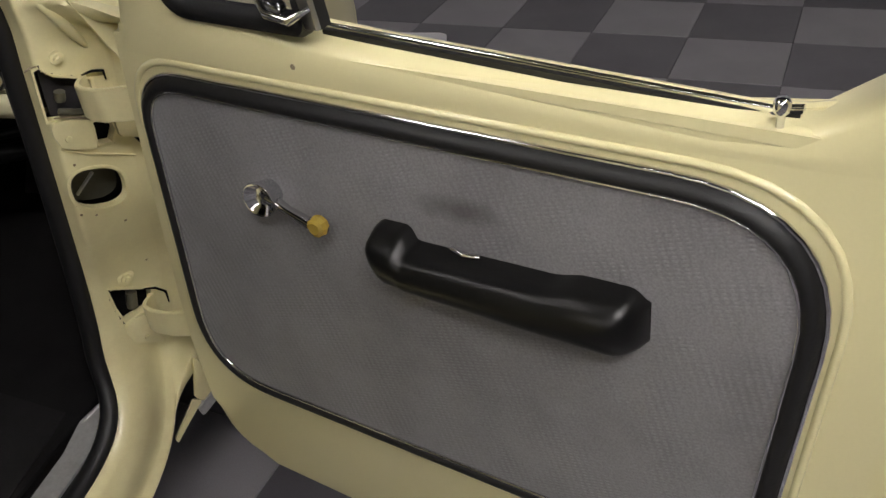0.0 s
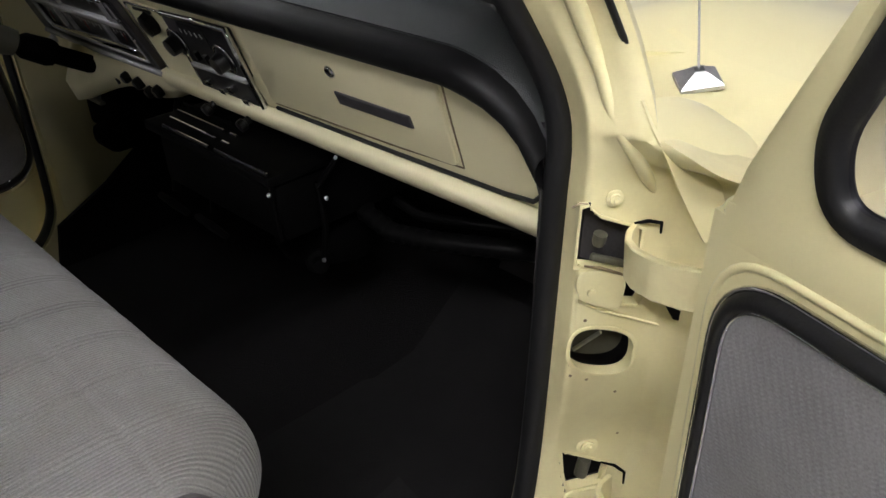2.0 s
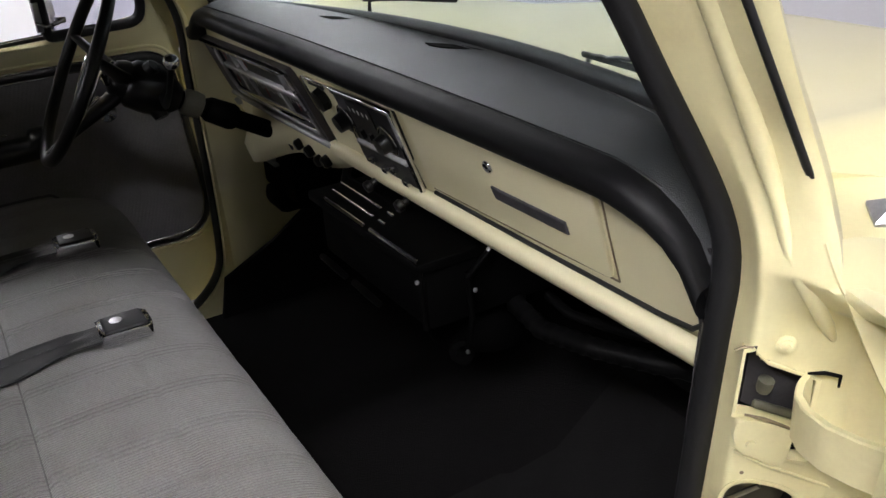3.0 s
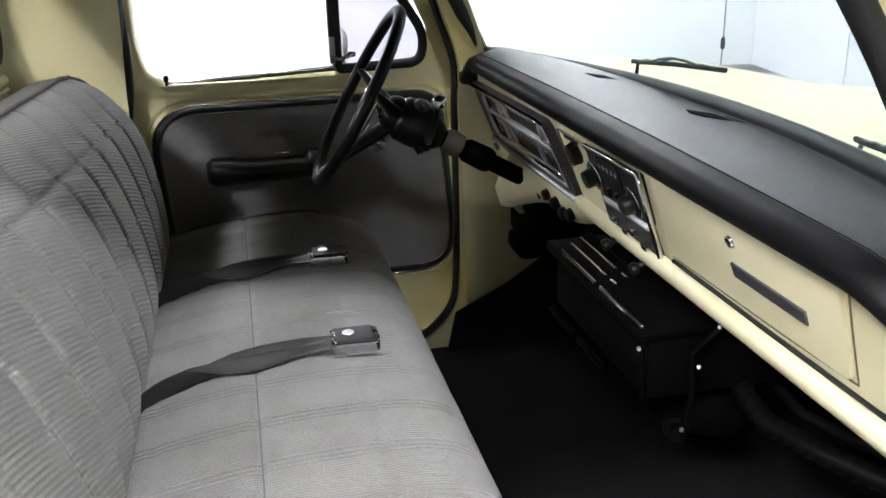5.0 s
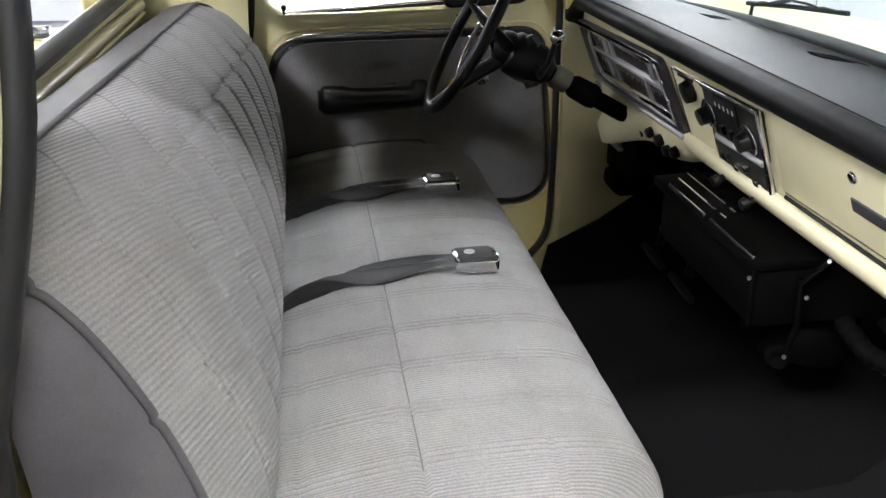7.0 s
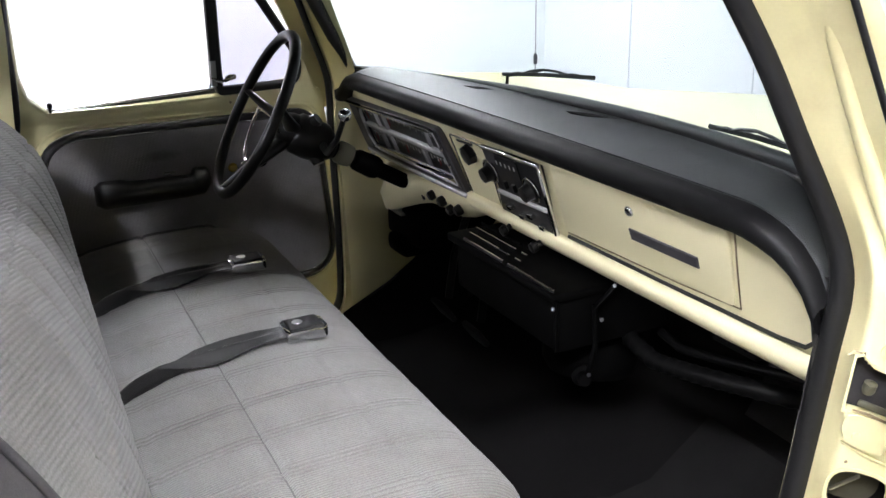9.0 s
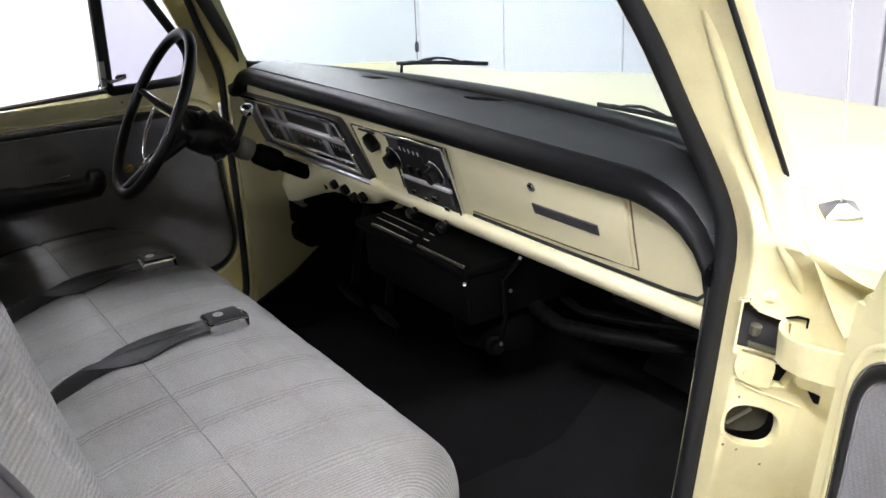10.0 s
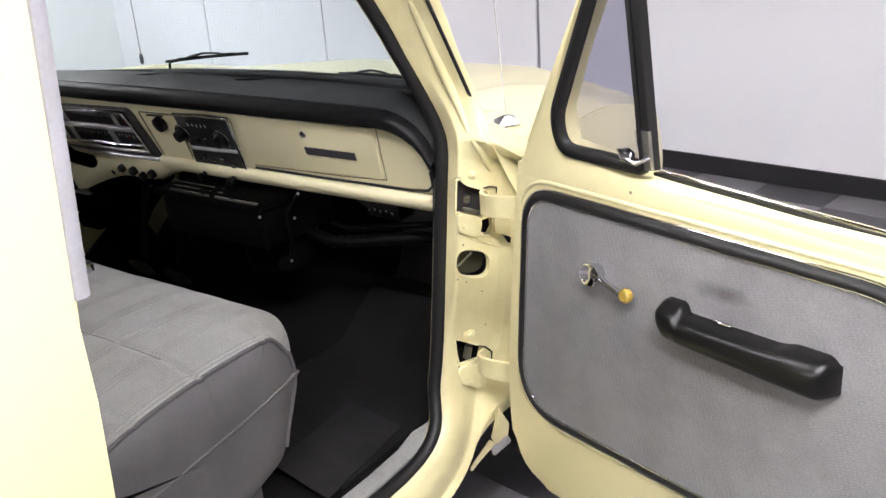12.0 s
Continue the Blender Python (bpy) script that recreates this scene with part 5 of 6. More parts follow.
for x, z0, z1, wide in ((-0.648, 1.040, 1.086, 0.010), (-0.596, 1.041, 1.088, 0.010), (-0.655, 0.982, 1.027, 0.013), (-0.600, 0.983, 1.028, 0.013), (-0.405, 0.986, 1.031, 0.015), (-0.348, 1.046, 1.092, 0.008)):
    part("gauge_post", prism([(x, z0), (x + wide, z0), (x + wide - 0.004, z1), (x - 0.004, z1)], F, 0.011, 0.003, 0.002, 2), SILVER, cluster, "upright chrome bar between dials", smooth=50)
for x0, x1, z0, z1, rest_at in ((-0.722, -0.664, 1.044, 1.076, 0.2), (-0.582, -0.360, 1.048, 1.084, 0.06), (-0.336, -0.290, 1.052, 1.086, 0.7), (-0.722, -0.668, 0.986, 1.020, 0.3), (-0.582, -0.412, 0.990, 1.024, 0.4), (-0.384, -0.280, 0.998, 1.026, 0.5)):
    part("gauge_window", prism(rounded([(x0, z0), (x1, z0), (x1, z1), (x0, z1)], 0.006, 3), F, 0.005, 0.003), PLASTIC, cluster, "glossy dial")
    count = max(4, int((x1 - x0) / 0.016))
    for k in range(count):
        xx = x0 + (x1 - x0) * (k + 0.7) / (count + 0.4)
        tall = 0.011 if k % 2 == 0 else 0.006
        part("tick", prism([(xx, z1 - 0.005), (xx + 0.0022, z1 - 0.005), (xx + 0.0022, z1 - 0.005 - tall), (xx, z1 - 0.005 - tall)], F, 0.0056, 0.005), WHITE_MARK, cluster)
    xx = x0 + (x1 - x0) * rest_at
    part("needle", prism([(xx - 0.001, z0 + 0.004), (xx + 0.001, z0 + 0.004), (xx + 0.004, z1 - 0.008), (xx + 0.003, z1 - 0.008)], F, 0.0066, 0.0058), BADGE_RED, cluster, "red dial needle")
part("lower_chrome", tube([F(-0.79, 0.955, 0.016), F(-0.5, 0.957, 0.019), F(-0.215, 0.962, 0.018)], 0.0058, 8), SILVER, dash, "chrome strip below the cluster", smooth=80)
part("knob_stem", lathe([(0.0, 0), (0.016, 0), (0.018, 0.004), (0.015, 0.012), (0.010, 0.014), (0.009, 0.022), (0.0, 0.023)], 16, along(F(-0.78, 0.935, 0.004), F(-0.78, 0.935, 0.1))), STEEL, dash, "steel pull knob", smooth=40)
# the yellow apron under the cluster with its switches
rows = []
for i in range(25):
    x = -0.83 + 0.66 * i / 24
    low = 0.915 - 0.040 * smooth01(-0.17, -0.32, x) - 0.040 * math.exp(-((x + 0.585) / 0.075) ** 2)
    near = 0.078 * math.exp(-((x + 0.565) / 0.075) ** 2)
    rows.append([(x, FY(0.955) - 0.004, 0.956), (x, FY(0.945) - 0.012 - near * 0.6, 0.935), (x, FY(0.93) - 0.010 - near, (0.935 + low) / 2), (x, FY(0.92) - near, low + 0.004), (x, FY(0.92) + 0.02 - near, low)])
part("apron", loft(rows), PAINT_DASH, dash, "curved yellow apron below the gauges", smooth=70)
for x, z, r in ((-0.48, 0.902, 0.017), (-0.425, 0.914, 0.012), (-0.374, 0.911, 0.013), (-0.339, 0.899, 0.012), (-0.290, 0.911, 0.013)):
    part("switch_knob", lathe([(0.0, 0), (r * 0.5, 0), (r * 0.5, 0.012), (r, 0.014), (r, 0.026), (r * 0.7, 0.030), (0.0, 0.030)], 16, along(F(x, z, 0.004), F(x, z, 0.1))), PLASTIC, dash, "black dash switch knob", smooth=40)

# centre stack: yellow plate with a black knob, radio, heater controls
plate_p = rounded([(-0.212, 1.100), (-0.062, 1.101), (-0.086, 0.964), (-0.206, 0.960)], 0.006, 3)
part("centre_plate", prism(plate_p, F, 0.006, 0.0, 0.002, 1), PAINT_DASH, dash, "yellow centre plate with a thin chrome edge", smooth=40)
part("plate_edge", tube([F(p[0], p[1], 0.006) for p in plate_p], 0.0022, 6, closed=True), CHROME, dash, smooth=80)
part("wiper_knob", lathe([(0.0, 0), (0.020, 0), (0.023, 0.004), (0.021, 0.016), (0.012, 0.018), (0.0, 0.018)], 8, along(F(-0.135, 1.074, 0.006), F(-0.135, 1.074, 0.1))), PLASTIC, dash, "black octagonal dash knob", smooth=30)
radio_p = [(-0.054, 1.102), (0.139, 1.106), (0.120, 1.016), (-0.058, 1.014)]
radio = part("radio", prism(rounded(radio_p, 0.006, 3), F, 0.010, 0.0, 0.002, 1), RUBBER, dash, "black car radio in a chrome frame", smooth=40)
part("radio_dial", prism(rounded([(-0.030, 1.096), (0.060, 1.098), (0.056, 1.058), (-0.030, 1.056)], 0.006, 3), F, 0.0125, 0.010), RUBBER, radio, "dark radio dial")
for x in (-0.02, 0.012, 0.044, 0.070):
    part("radio_button", prism([(x, 1.044), (x + 0.012, 1.045), (x + 0.012, 1.030), (x, 1.029)], F, 0.017, 0.010, 0.002, 1), PLASTIC, radio)
for x, z in ((-0.061, 1.053), (0.086, 1.050)):
    part("radio_knob", lathe([(0.0, 0), (0.022, 0), (0.022, 0.004), (0.017, 0.008), (0.015, 0.024), (0.0, 0.025)], 20, along(F(x, z, 0.008), F(x, z, 0.1))), PLASTIC, radio, "black radio knob", smooth=40)
    part("knob_ring", tube([F(x + 0.0235 * math.cos(a), z + 0.0235 * math.sin(a), 0.012) for a in [2 * math.pi * k / 20 for k in range(20)]], 0.0026, 6, closed=True), CHROME, radio, "chrome knob ring", smooth=80)
part("radio_trim", tube([F(-0.060, 1.106, 0.011), F(0.04, 1.109, 0.011), F(0.143, 1.110, 0.011), F(0.134, 1.05, 0.011), F(0.121, 0.962, 0.011)], 0.0052, 8), CHROME, dash, "chrome radio surround", smooth=80)
part("radio_cheek", prism([(-0.060, 1.1035), (-0.012, 1.1045), (-0.024, 1.076), (-0.062, 1.074)], F, 0.0135, 0.006, 0.002, 1), BADGE, radio, "grey metal corner of the radio frame", smooth=40)
part("radio_bar", prism(rounded([(-0.060, 1.0085), (0.118, 1.0125), (0.120, 1.0215), (-0.058, 1.0175)], 0.003, 2), F, 0.016, 0.008, 0.003, 2), SILVER, dash, "silver bar between radio and heater controls", smooth=50)
part("plate_slot", prism(rounded([(-0.185, 1.0955), (-0.115, 1.0970), (-0.115, 1.0915), (-0.185, 1.0900)], 0.002, 2), F, 0.0075, 0.006), RUBBER, dash, "narrow dark slot")
for k in range(5):
    part("dial_mark", prism([(-0.020 + 0.016 * k, 1.086), (-0.017 + 0.016 * k, 1.086), (-0.017 + 0.016 * k, 1.078), (-0.020 + 0.016 * k, 1.078)], F, 0.0131, 0.0124), WHITE_MARK, radio)
controls = part("control_strip", prism(rounded([(-0.060, 1.008), (0.114, 1.010), (0.112, 0.958), (-0.076, 0.958)], 0.005, 3), F, 0.012, 0.0, 0.002, 1), RUBBER, dash, "black heater control strip", smooth=40)
for x, z in ((-0.02, 0.990), (0.02, 0.982), (0.055, 0.992), (0.088, 0.978)):
    part("slider", prism(rounded([(x - 0.008, z - 0.005), (x + 0.008, z - 0.005), (x + 0.008, z + 0.005), (x - 0.008, z + 0.005)], 0.002, 2), F, 0.022, 0.012, 0.001, 1), CHROME, controls, "chrome heater slide lever")
for x, z in ((-0.035, 0.948), (0.075, 0.946)):
    part("small_knob", lathe([(0.0, 0), (0.007, 0), (0.006, 0.008), (0.011, 0.012), (0.010, 0.022), (0.0, 0.024)], 14, along(F(x, z, 0.026), F(x, z, 0.1))), PLASTIC, dash, smooth=50)

# ---------------------------------------------------------------- steering column and wheel
steer = thing("steering_wheel", "black steering wheel with chrome horn ring on a black column", "steering wheel")
C = Vector((-0.553, -0.349, 1.117))
NRM = Vector((-0.085, -0.87, 0.493)).normalized()
WX = Vector((1, 0, 0))
WX = (WX - NRM * WX.dot(NRM)).normalized()
WY = NRM.cross(WX).normalized()
if WY.z < 0:
    WY = -WY
W = lambda r, a, d=0.0: C + WX * r * math.cos(a) + WY * r * math.sin(a) + NRM * d
part("rim", tube([W(0.192, 2 * math.pi * k / 64) for k in range(64)], 0.0125, 12, closed=True), PLASTIC, steer, "black steering wheel rim", smooth=80)
for k, a in enumerate((radians(12), radians(168), radians(270))):
    part("spoke", tube([W(0.186, a, 0.0), W(0.13, a, -0.028), W(0.07, a, -0.062), W(0.025, a, -0.086)], [0.009, 0.012, 0.016, 0.020] if k < 2 else [0.013, 0.018, 0.024, 0.028], 10, squash=0.6), PLASTIC, steer, "black wheel spoke", smooth=80)
part("horn_ring", tube([W(0.108, radians(172 + 196 * k / 24), -0.026) for k in range(25)], 0.0042, 8), CHROME, steer, "chrome half horn ring", smooth=80)
for a in (radians(172), radians(368)):
    part("ring_arm", tube([W(0.108, a, -0.026), W(0.06, a, -0.055), W(0.02, a, -0.070)], [0.0042, 0.006, 0.007], 8, squash=0.6), CHROME, steer, "chrome arm of the horn ring", smooth=80)
part("spoke_trim", tube([W(0.115, radians(270), -0.017), W(0.08, radians(270), -0.036), W(0.045, radians(270), -0.054)], [0.003, 0.0065, 0.008], 8, squash=0.5), CHROME, steer, "chrome strip on the lower spoke", smooth=80)
hub = part("hub", lathe([(0.0, 0.018), (0.020, 0.016), (0.034, 0.008), (0.040, -0.006), (0.040, -0.030), (0.0, -0.030)], 24, along(W(0, 0, -0.075), W(0, 0, 0.1))), PLASTIC, steer, "black horn button", smooth=60)
for a in (90, 210, 330):
    part("emblem_bar", tube([W(0.0, 0, -0.050), W(0.030, radians(a), -0.058)], [0.011, 0.006], 8, squash=0.5), CHROME, hub, "chrome star emblem", smooth=80)
part("column_head", join(lathe([(0.0, 0.0), (0.036, 0.0), (0.048, -0.014), (0.050, -0.045), (0.047, -0.080), (0.034, -0.100), (0.024, -0.112), (0.0, -0.112)], 28, along(W(0, 0, -0.088), W(0, 0, 0.1))), tube([W(0.030, radians(60), -0.12), W(0.058, radians(60), -0.128)], [0.020, 0.014], 12), tube([W(0.02, radians(300), -0.15), W(0.050, radians(300), -0.175)], [0.024, 0.014], 12)), PLASTIC, steer, "black column head with switch housings", smooth=50)
part("column_boot", tube([W(0, 0, -0.252), W(0, 0, -0.262), W(0, 0, -0.310), W(0, 0, -0.322)], [0.020, 0.026, 0.028, 0.024], 16), BLACK_METAL, steer, "black boot where the column meets the dash", smooth=60)
part("column", tube([W(0, 0, -0.15), W(0, 0, -0.30), W(0, 0, -0.62)], [0.019, 0.019, 0.019], 18), BLACK_METAL, steer, "black steering column tube", smooth=80)
part("column_collar", lathe([(0.019, -0.020), (0.025, -0.018), (0.028, 0.0), (0.027, 0.016), (0.022, 0.022), (0.019, 0.022)], 20, along(W(0, 0, -0.228), W(0, 0, 0.1))), GREY_COLLAR, steer, "worn shift collar on the column, its shade put into the grey-olive", smooth=40)
lever = part("gear_lever", tube([W(0.04, 0, -0.16), Vector((-0.44, -0.225, 1.035)), Vector((-0.34, -0.235, 1.085)), Vector((-0.278, -0.237, 1.145))], [0.010, 0.007, 0.006, 0.006], 10), PLASTIC, steer, "black column shift lever", smooth=80)
part("lever_knob", lathe([(0.0, -0.014), (0.007, -0.013), (0.013, -0.006), (0.014, 0.003), (0.010, 0.010), (0.0, 0.012)], 18, along((-0.276, -0.237, 1.148), (-0.262, -0.238, 1.18))), CHROME, lever, "round chrome shift knob", smooth=80)
part("signal_lever", tube([W(0.04, math.pi, -0.13), W(0.12, math.pi, -0.12), W(0.17, radians(185), -0.11)], [0.006, 0.005, 0.006], 8), CHROME, steer, "thin chrome signal lever", smooth=80)

# ---------------------------------------------------------------- under the dash
heater = thing("heater_unit", "black under-dash heater box with chrome vent slats", "heater")
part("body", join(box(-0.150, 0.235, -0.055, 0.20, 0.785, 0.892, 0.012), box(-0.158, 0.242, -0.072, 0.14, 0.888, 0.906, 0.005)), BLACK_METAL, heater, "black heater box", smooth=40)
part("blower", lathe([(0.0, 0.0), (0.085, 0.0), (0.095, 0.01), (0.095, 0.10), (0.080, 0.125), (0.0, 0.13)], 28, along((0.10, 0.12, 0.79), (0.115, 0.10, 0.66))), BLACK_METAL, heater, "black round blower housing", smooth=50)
for k in range(4):
    for x0, x1 in ((-0.092 - 0.024 * k, 0.063 - 0.022 * k), (0.082 - 0.02 * k, 0.235 if k == 0 else 0.102 - 0.02 * k)):
        y = -0.066 + 0.027 * k
        z = 0.909
        part("vent_slat", moved(box(x0, x1, -0.0024, 0.0024, -0.003, 0.003, 0.001, 1), Matrix.Translation((0, y, z))), CHROME if k < 3 else BLACK_METAL, heater, "thin bright vent slat" if k < 3 else "")
part("drain_fitting", lathe([(0.0, 0), (0.020, 0), (0.020, 0.01), (0.012, 0.012), (0.012, 0.03), (0.0, 0.03)], 16, along((0.232, 0.0, 0.735), (0.30, -0.03, 0.74))), BLACK_METAL, heater, "small metal fitting", smooth=40)
part("bracket", join(tube([(0.252, 0.008, 0.876), (0.258, 0.008, 0.80), (0.252, 0.0, 0.742)], 0.005, 8), tube([(0.252, 0.006, 0.868), (0.268, 0.040, 0.911), (0.27, 0.05, 0.94)], 0.008, 8, squash=0.5), tube([(0.245, -0.068, 0.895), (0.244, -0.066, 0.80)], 0.004, 6)), BLACK_METAL, heater, smooth=80)
for p in ((0.270, 0.036, 0.912), (0.285, 0.000, 0.862), (0.262, -0.006, 0.748), (0.246, -0.074, 0.882)):
    part("screw", lathe([(0.0, 0), (0.0038, 0), (0.0035, 0.002), (0.0, 0.003)], 10, along(p, (p[0] + 0.02, p[1] - 0.05, p[2] + 0.03))), STEEL, heater, "bright screw head")
hose = thing("heater_hose", "black ribbed heater hose under the dashboard", "hose")
HOSE = resample([(0.20, 0.13, 0.80), (0.235, 0.105, 0.780), (0.31, 0.10, 0.770), (0.42, 0.11, 0.788), (0.52, 0.14, 0.800), (0.62, 0.22, 0.790)], 60)
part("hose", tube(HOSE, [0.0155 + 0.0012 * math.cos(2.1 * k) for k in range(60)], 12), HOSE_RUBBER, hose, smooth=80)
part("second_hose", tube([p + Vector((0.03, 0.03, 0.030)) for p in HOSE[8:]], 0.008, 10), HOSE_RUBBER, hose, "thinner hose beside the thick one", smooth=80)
duct = thing("wiring_loom", "black taped wiring and fuse block under the dashboard", "wiring")
part("loom", tube([(0.25, 0.20, 0.90), (0.38, 0.17, 0.86), (0.50, 0.18, 0.89), (0.66, 0.20, 0.86)], 0.012, 8), RUBBER, duct, smooth=80)
part("fuse_block", box(0.40, 0.50, 0.14, 0.20, 0.84, 0.88, 0.004), PLASTIC, duct)
for k in range(5):
    part("fuse", lathe([(0.0, 0), (0.005, 0), (0.005, 0.006), (0.0, 0.007)], 8, along((0.41 + 0.018 * k, 0.139, 0.858 + 0.004 * (k % 2)), (0.41 + 0.018 * k, 0.0, 0.86))), CHROME, duct)
part("side_vent", box(0.59, 0.66, 0.16, 0.26, 0.70, 0.86, 0.01), PLASTIC, duct, "black kick vent flap")
pedals = thing("pedal_bracket", "black pedal bracket and parking brake below the column", "pedals")
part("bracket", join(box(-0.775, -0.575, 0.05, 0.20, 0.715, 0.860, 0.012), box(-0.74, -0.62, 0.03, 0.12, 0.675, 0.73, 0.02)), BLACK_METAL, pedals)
part("handle", join(box(-0.725, -0.645, 0.036, 0.05, 0.790, 0.798, 0.002, 1), box(-0.690, -0.682, 0.038, 0.05, 0.798, 0.835, 0.002, 1), box(-0.670, -0.662, 0.038, 0.05, 0.798, 0.835, 0.002, 1)), STEEL, pedals, "bright metal handle")
for x, z in ((-0.58, 0.53), (-0.40, 0.53)):
    ped = part("pedal_arm", tube([(x + 0.02, 0.20, 0.82), (x, 0.16, 0.68), (x, 0.14, z + 0.03)], 0.011, 8), PLASTIC, pedals, smooth=80)
    part("pedal_pad", moved(box(-0.04, 0.04, -0.008, 0.008, -0.03, 0.03, 0.006), pose(x, 0.125, z, 35, 0, 0)), RUBBER, ped, "black rubber pedal pad")
floor_mat = part("floor_mat", thick(loft([[(0.10 + 0.54 * t, y, z) for t in [k / 10 for k in range(11)]] for y, z in ((-0.30, 0.398), (-0.1, 0.400), (0.12, 0.400), (0.22, 0.412), (0.355, 0.530))]), 0.008), MAT, None, smooth=40)
part("heel_pad", thick(loft([[(0.42 + 0.19 * t + 0.04 * k / 6, -0.025 - 0.03 * t - 0.295 * k / 6 + 0.01 * math.sin(k), 0.4055) for t in (0, 0.33, 0.67, 1)] for k in range(7)]), 0.003), FELT, floor_mat, "worn grey heel pad", smooth=40)
tagged(floor_mat, "black rubber mat lying on the passenger footwell carpet", "floor mat")

# ---------------------------------------------------------------- bench seat
seat = thing("bench_seat", "grey ribbed cloth bench seat with darker vinyl ends", "bench seat")
SX0, SX1 = -0.735, 0.645


def seam(v, pitch, width):
    """How deep a stitched seam cuts at v: a triple row of stitches."""
    r = (v + pitch / 2) % pitch - pitch / 2
    return sum(math.exp(-((r - o) / width) ** 2) for o in (-0.010, 0.0, 0.010))


CUSH = [(-0.86, 0.72), (-0.84, 0.775), (-0.78, 0.800), (-0.70, 0.818), (-0.62, 0.829), (-0.54, 0.834), (-0.46, 0.834), (-0.40, 0.829), (-0.355, 0.815), (-0.326, 0.790), (-0.312, 0.755), (-0.310, 0.715), (-0.326, 0.675), (-0.355, 0.635), (-0.405, 0.592), (-0.47, 0.560), (-0.56, 0.530), (-0.68, 0.505), (-0.85, 0.50), (-0.87, 0.56), (-0.87, 0.66), (-0.862, 0.712)]
cush = [Vector((0, *p)) for p in CUSH]
prof = []
for i in range(len(cush) - 1):
    a, b, c, d = cush[max(i - 1, 0)], cush[i], cush[i + 1], cush[min(i + 2, len(cush) - 1)]
    for j in range(12):
        t = j / 12
        prof.append(0.5 * (2 * b + (c - a) * t + (2 * a - 5 * b + 4 * c - d) * t * t + (3 * b - a - 3 * c + d) * t ** 3))
prof.append(cush[-1])
arc = [0.0]
for a, b in zip(prof, prof[1:]):
    arc.append(arc[-1] + (b - a).length)
rows = []
NX = 900
for i in range(NX + 1):
    x = SX0 + (SX1 - SX0) * i / NX
    e = max(smooth01(SX1 - 0.13, SX1, x), smooth01(SX0 + 0.13, SX0, x))
    row = []
    for p, s in zip(prof, arc):
        front = smooth01(-0.48, -0.31, p.y)
        y = p.y - 0.085 * e ** 1.6 * front
        z = p.z - 0.016 * e * e * (1 if p.z > 0.78 else 0.4)
        cut = 0.0020 * seam(x - 0.113, 0.104, 0.0020) * smooth01(0.62, 0.70, p.z) + 0.0055 * math.exp(-((p.y + 0.608) / 0.0045) ** 2) * (p.z > 0.8) + (0.0030 * math.exp(-((p.y + 0.452) / 0.004) ** 2) + 0.0035 * math.exp(-((p.y + 0.745) / 0.004) ** 2)) * (p.z > 0.8)
        puff = 0.0008 * abs(math.sin(math.pi * (x - 0.113) / 0.104)) ** 0.6 * smooth01(0.72, 0.80, p.z)
        z += (puff - cut) * (0.4 + 0.6 * (1 - front)) + 0.002 * noise.noise((x * 6, p.y * 6, 0))
        y += (puff - cut) * front
        row.append((x, y, z))
    rows.append(row)
part("cushion", loft(rows), CLOTH, seat, "light grey ribbed cloth cushion with stitched channels", smooth=80)
for yy, r in ((-0.608, 0.0013),):
    k = min(range(len(prof)), key=lambda n: abs(prof[n].y - yy) + (9 if prof[n].z < 0.8 else 0))
    part("seam_thread", tube([Vector(rows[n][k]) + Vector((0, 0, 0.0004)) for n in range(12, NX - 60, 6)], r, 5), THREAD, seat, "sunken dark seam across the cushion", smooth=80)
for sx, x0 in ((1, SX1), (-1, SX0)):
    k = -1 if sx > 0 else 0
    edge_row = rows[k]
    mid = Vector((x0 + sx * 0.02, -0.60, 0.66))
    cap = [[Vector(p) for p in edge_row]]
    for t, out in ((0.12, 0.012), (0.30, 0.020), (0.6, 0.022), (0.9, 0.018), (1.0, 0.018)):
        cap.append([Vector((x0 + sx * out, p[1] + (mid.y - p[1]) * t, p[2] + (mid.z - p[2]) * t)) for p in edge_row])
    part("end_panel", loft(cap), VINYL, seat, "dark grey vinyl cushion end", smooth=80)
    part("piping", tube([Vector((x0 + sx * 0.002, p[1] + 0.001, p[2] + 0.001)) for p in edge_row[10:170]], 0.0042, 7), VINYL, seat, "grey welt along the cushion edge", smooth=80)
    low = [Vector((x0 + sx * 0.0195, y, z)) for y, z in ((-0.86, 0.650), (-0.70, 0.675), (-0.55, 0.700), (-0.44, 0.722), (-0.400, 0.735))]
    part("piping", tube(low, 0.004, 7), VINYL, seat, smooth=80)
part("seat_base", box(SX0 + 0.03, SX1 - 0.03, -0.90, -0.48, 0.40, 0.56, 0.02), VINYL, seat, "dark seat riser")

# backrest
BACK = [(-0.775, 0.78), (-0.770, 0.84), (-0.776, 0.90), (-0.790, 0.97), (-0.812, 1.04), (-0.838, 1.10), (-0.872, 1.145), (-0.902, 1.172), (-0.938, 1.187), (-0.985, 1.190), (-1.025, 1.180), (-1.045, 1.155)]
bk = [Vector((0, *p)) for p in BACK]
prof = []
for i in range(len(bk) - 1):
    a, b, c, d = bk[max(i - 1, 0)], bk[i], bk[i + 1], bk[min(i + 2, len(bk) - 1)]
    for j in range(12):
        t = j / 12
        prof.append(0.5 * (2 * b + (c - a) * t + (2 * a - 5 * b + 4 * c - d) * t * t + (3 * b - a - 3 * c + d) * t ** 3))
prof.append(bk[-1])
BX0, BX1 = -0.735, 0.655
PLEAT = 0.12                    # width of one sewn pleat


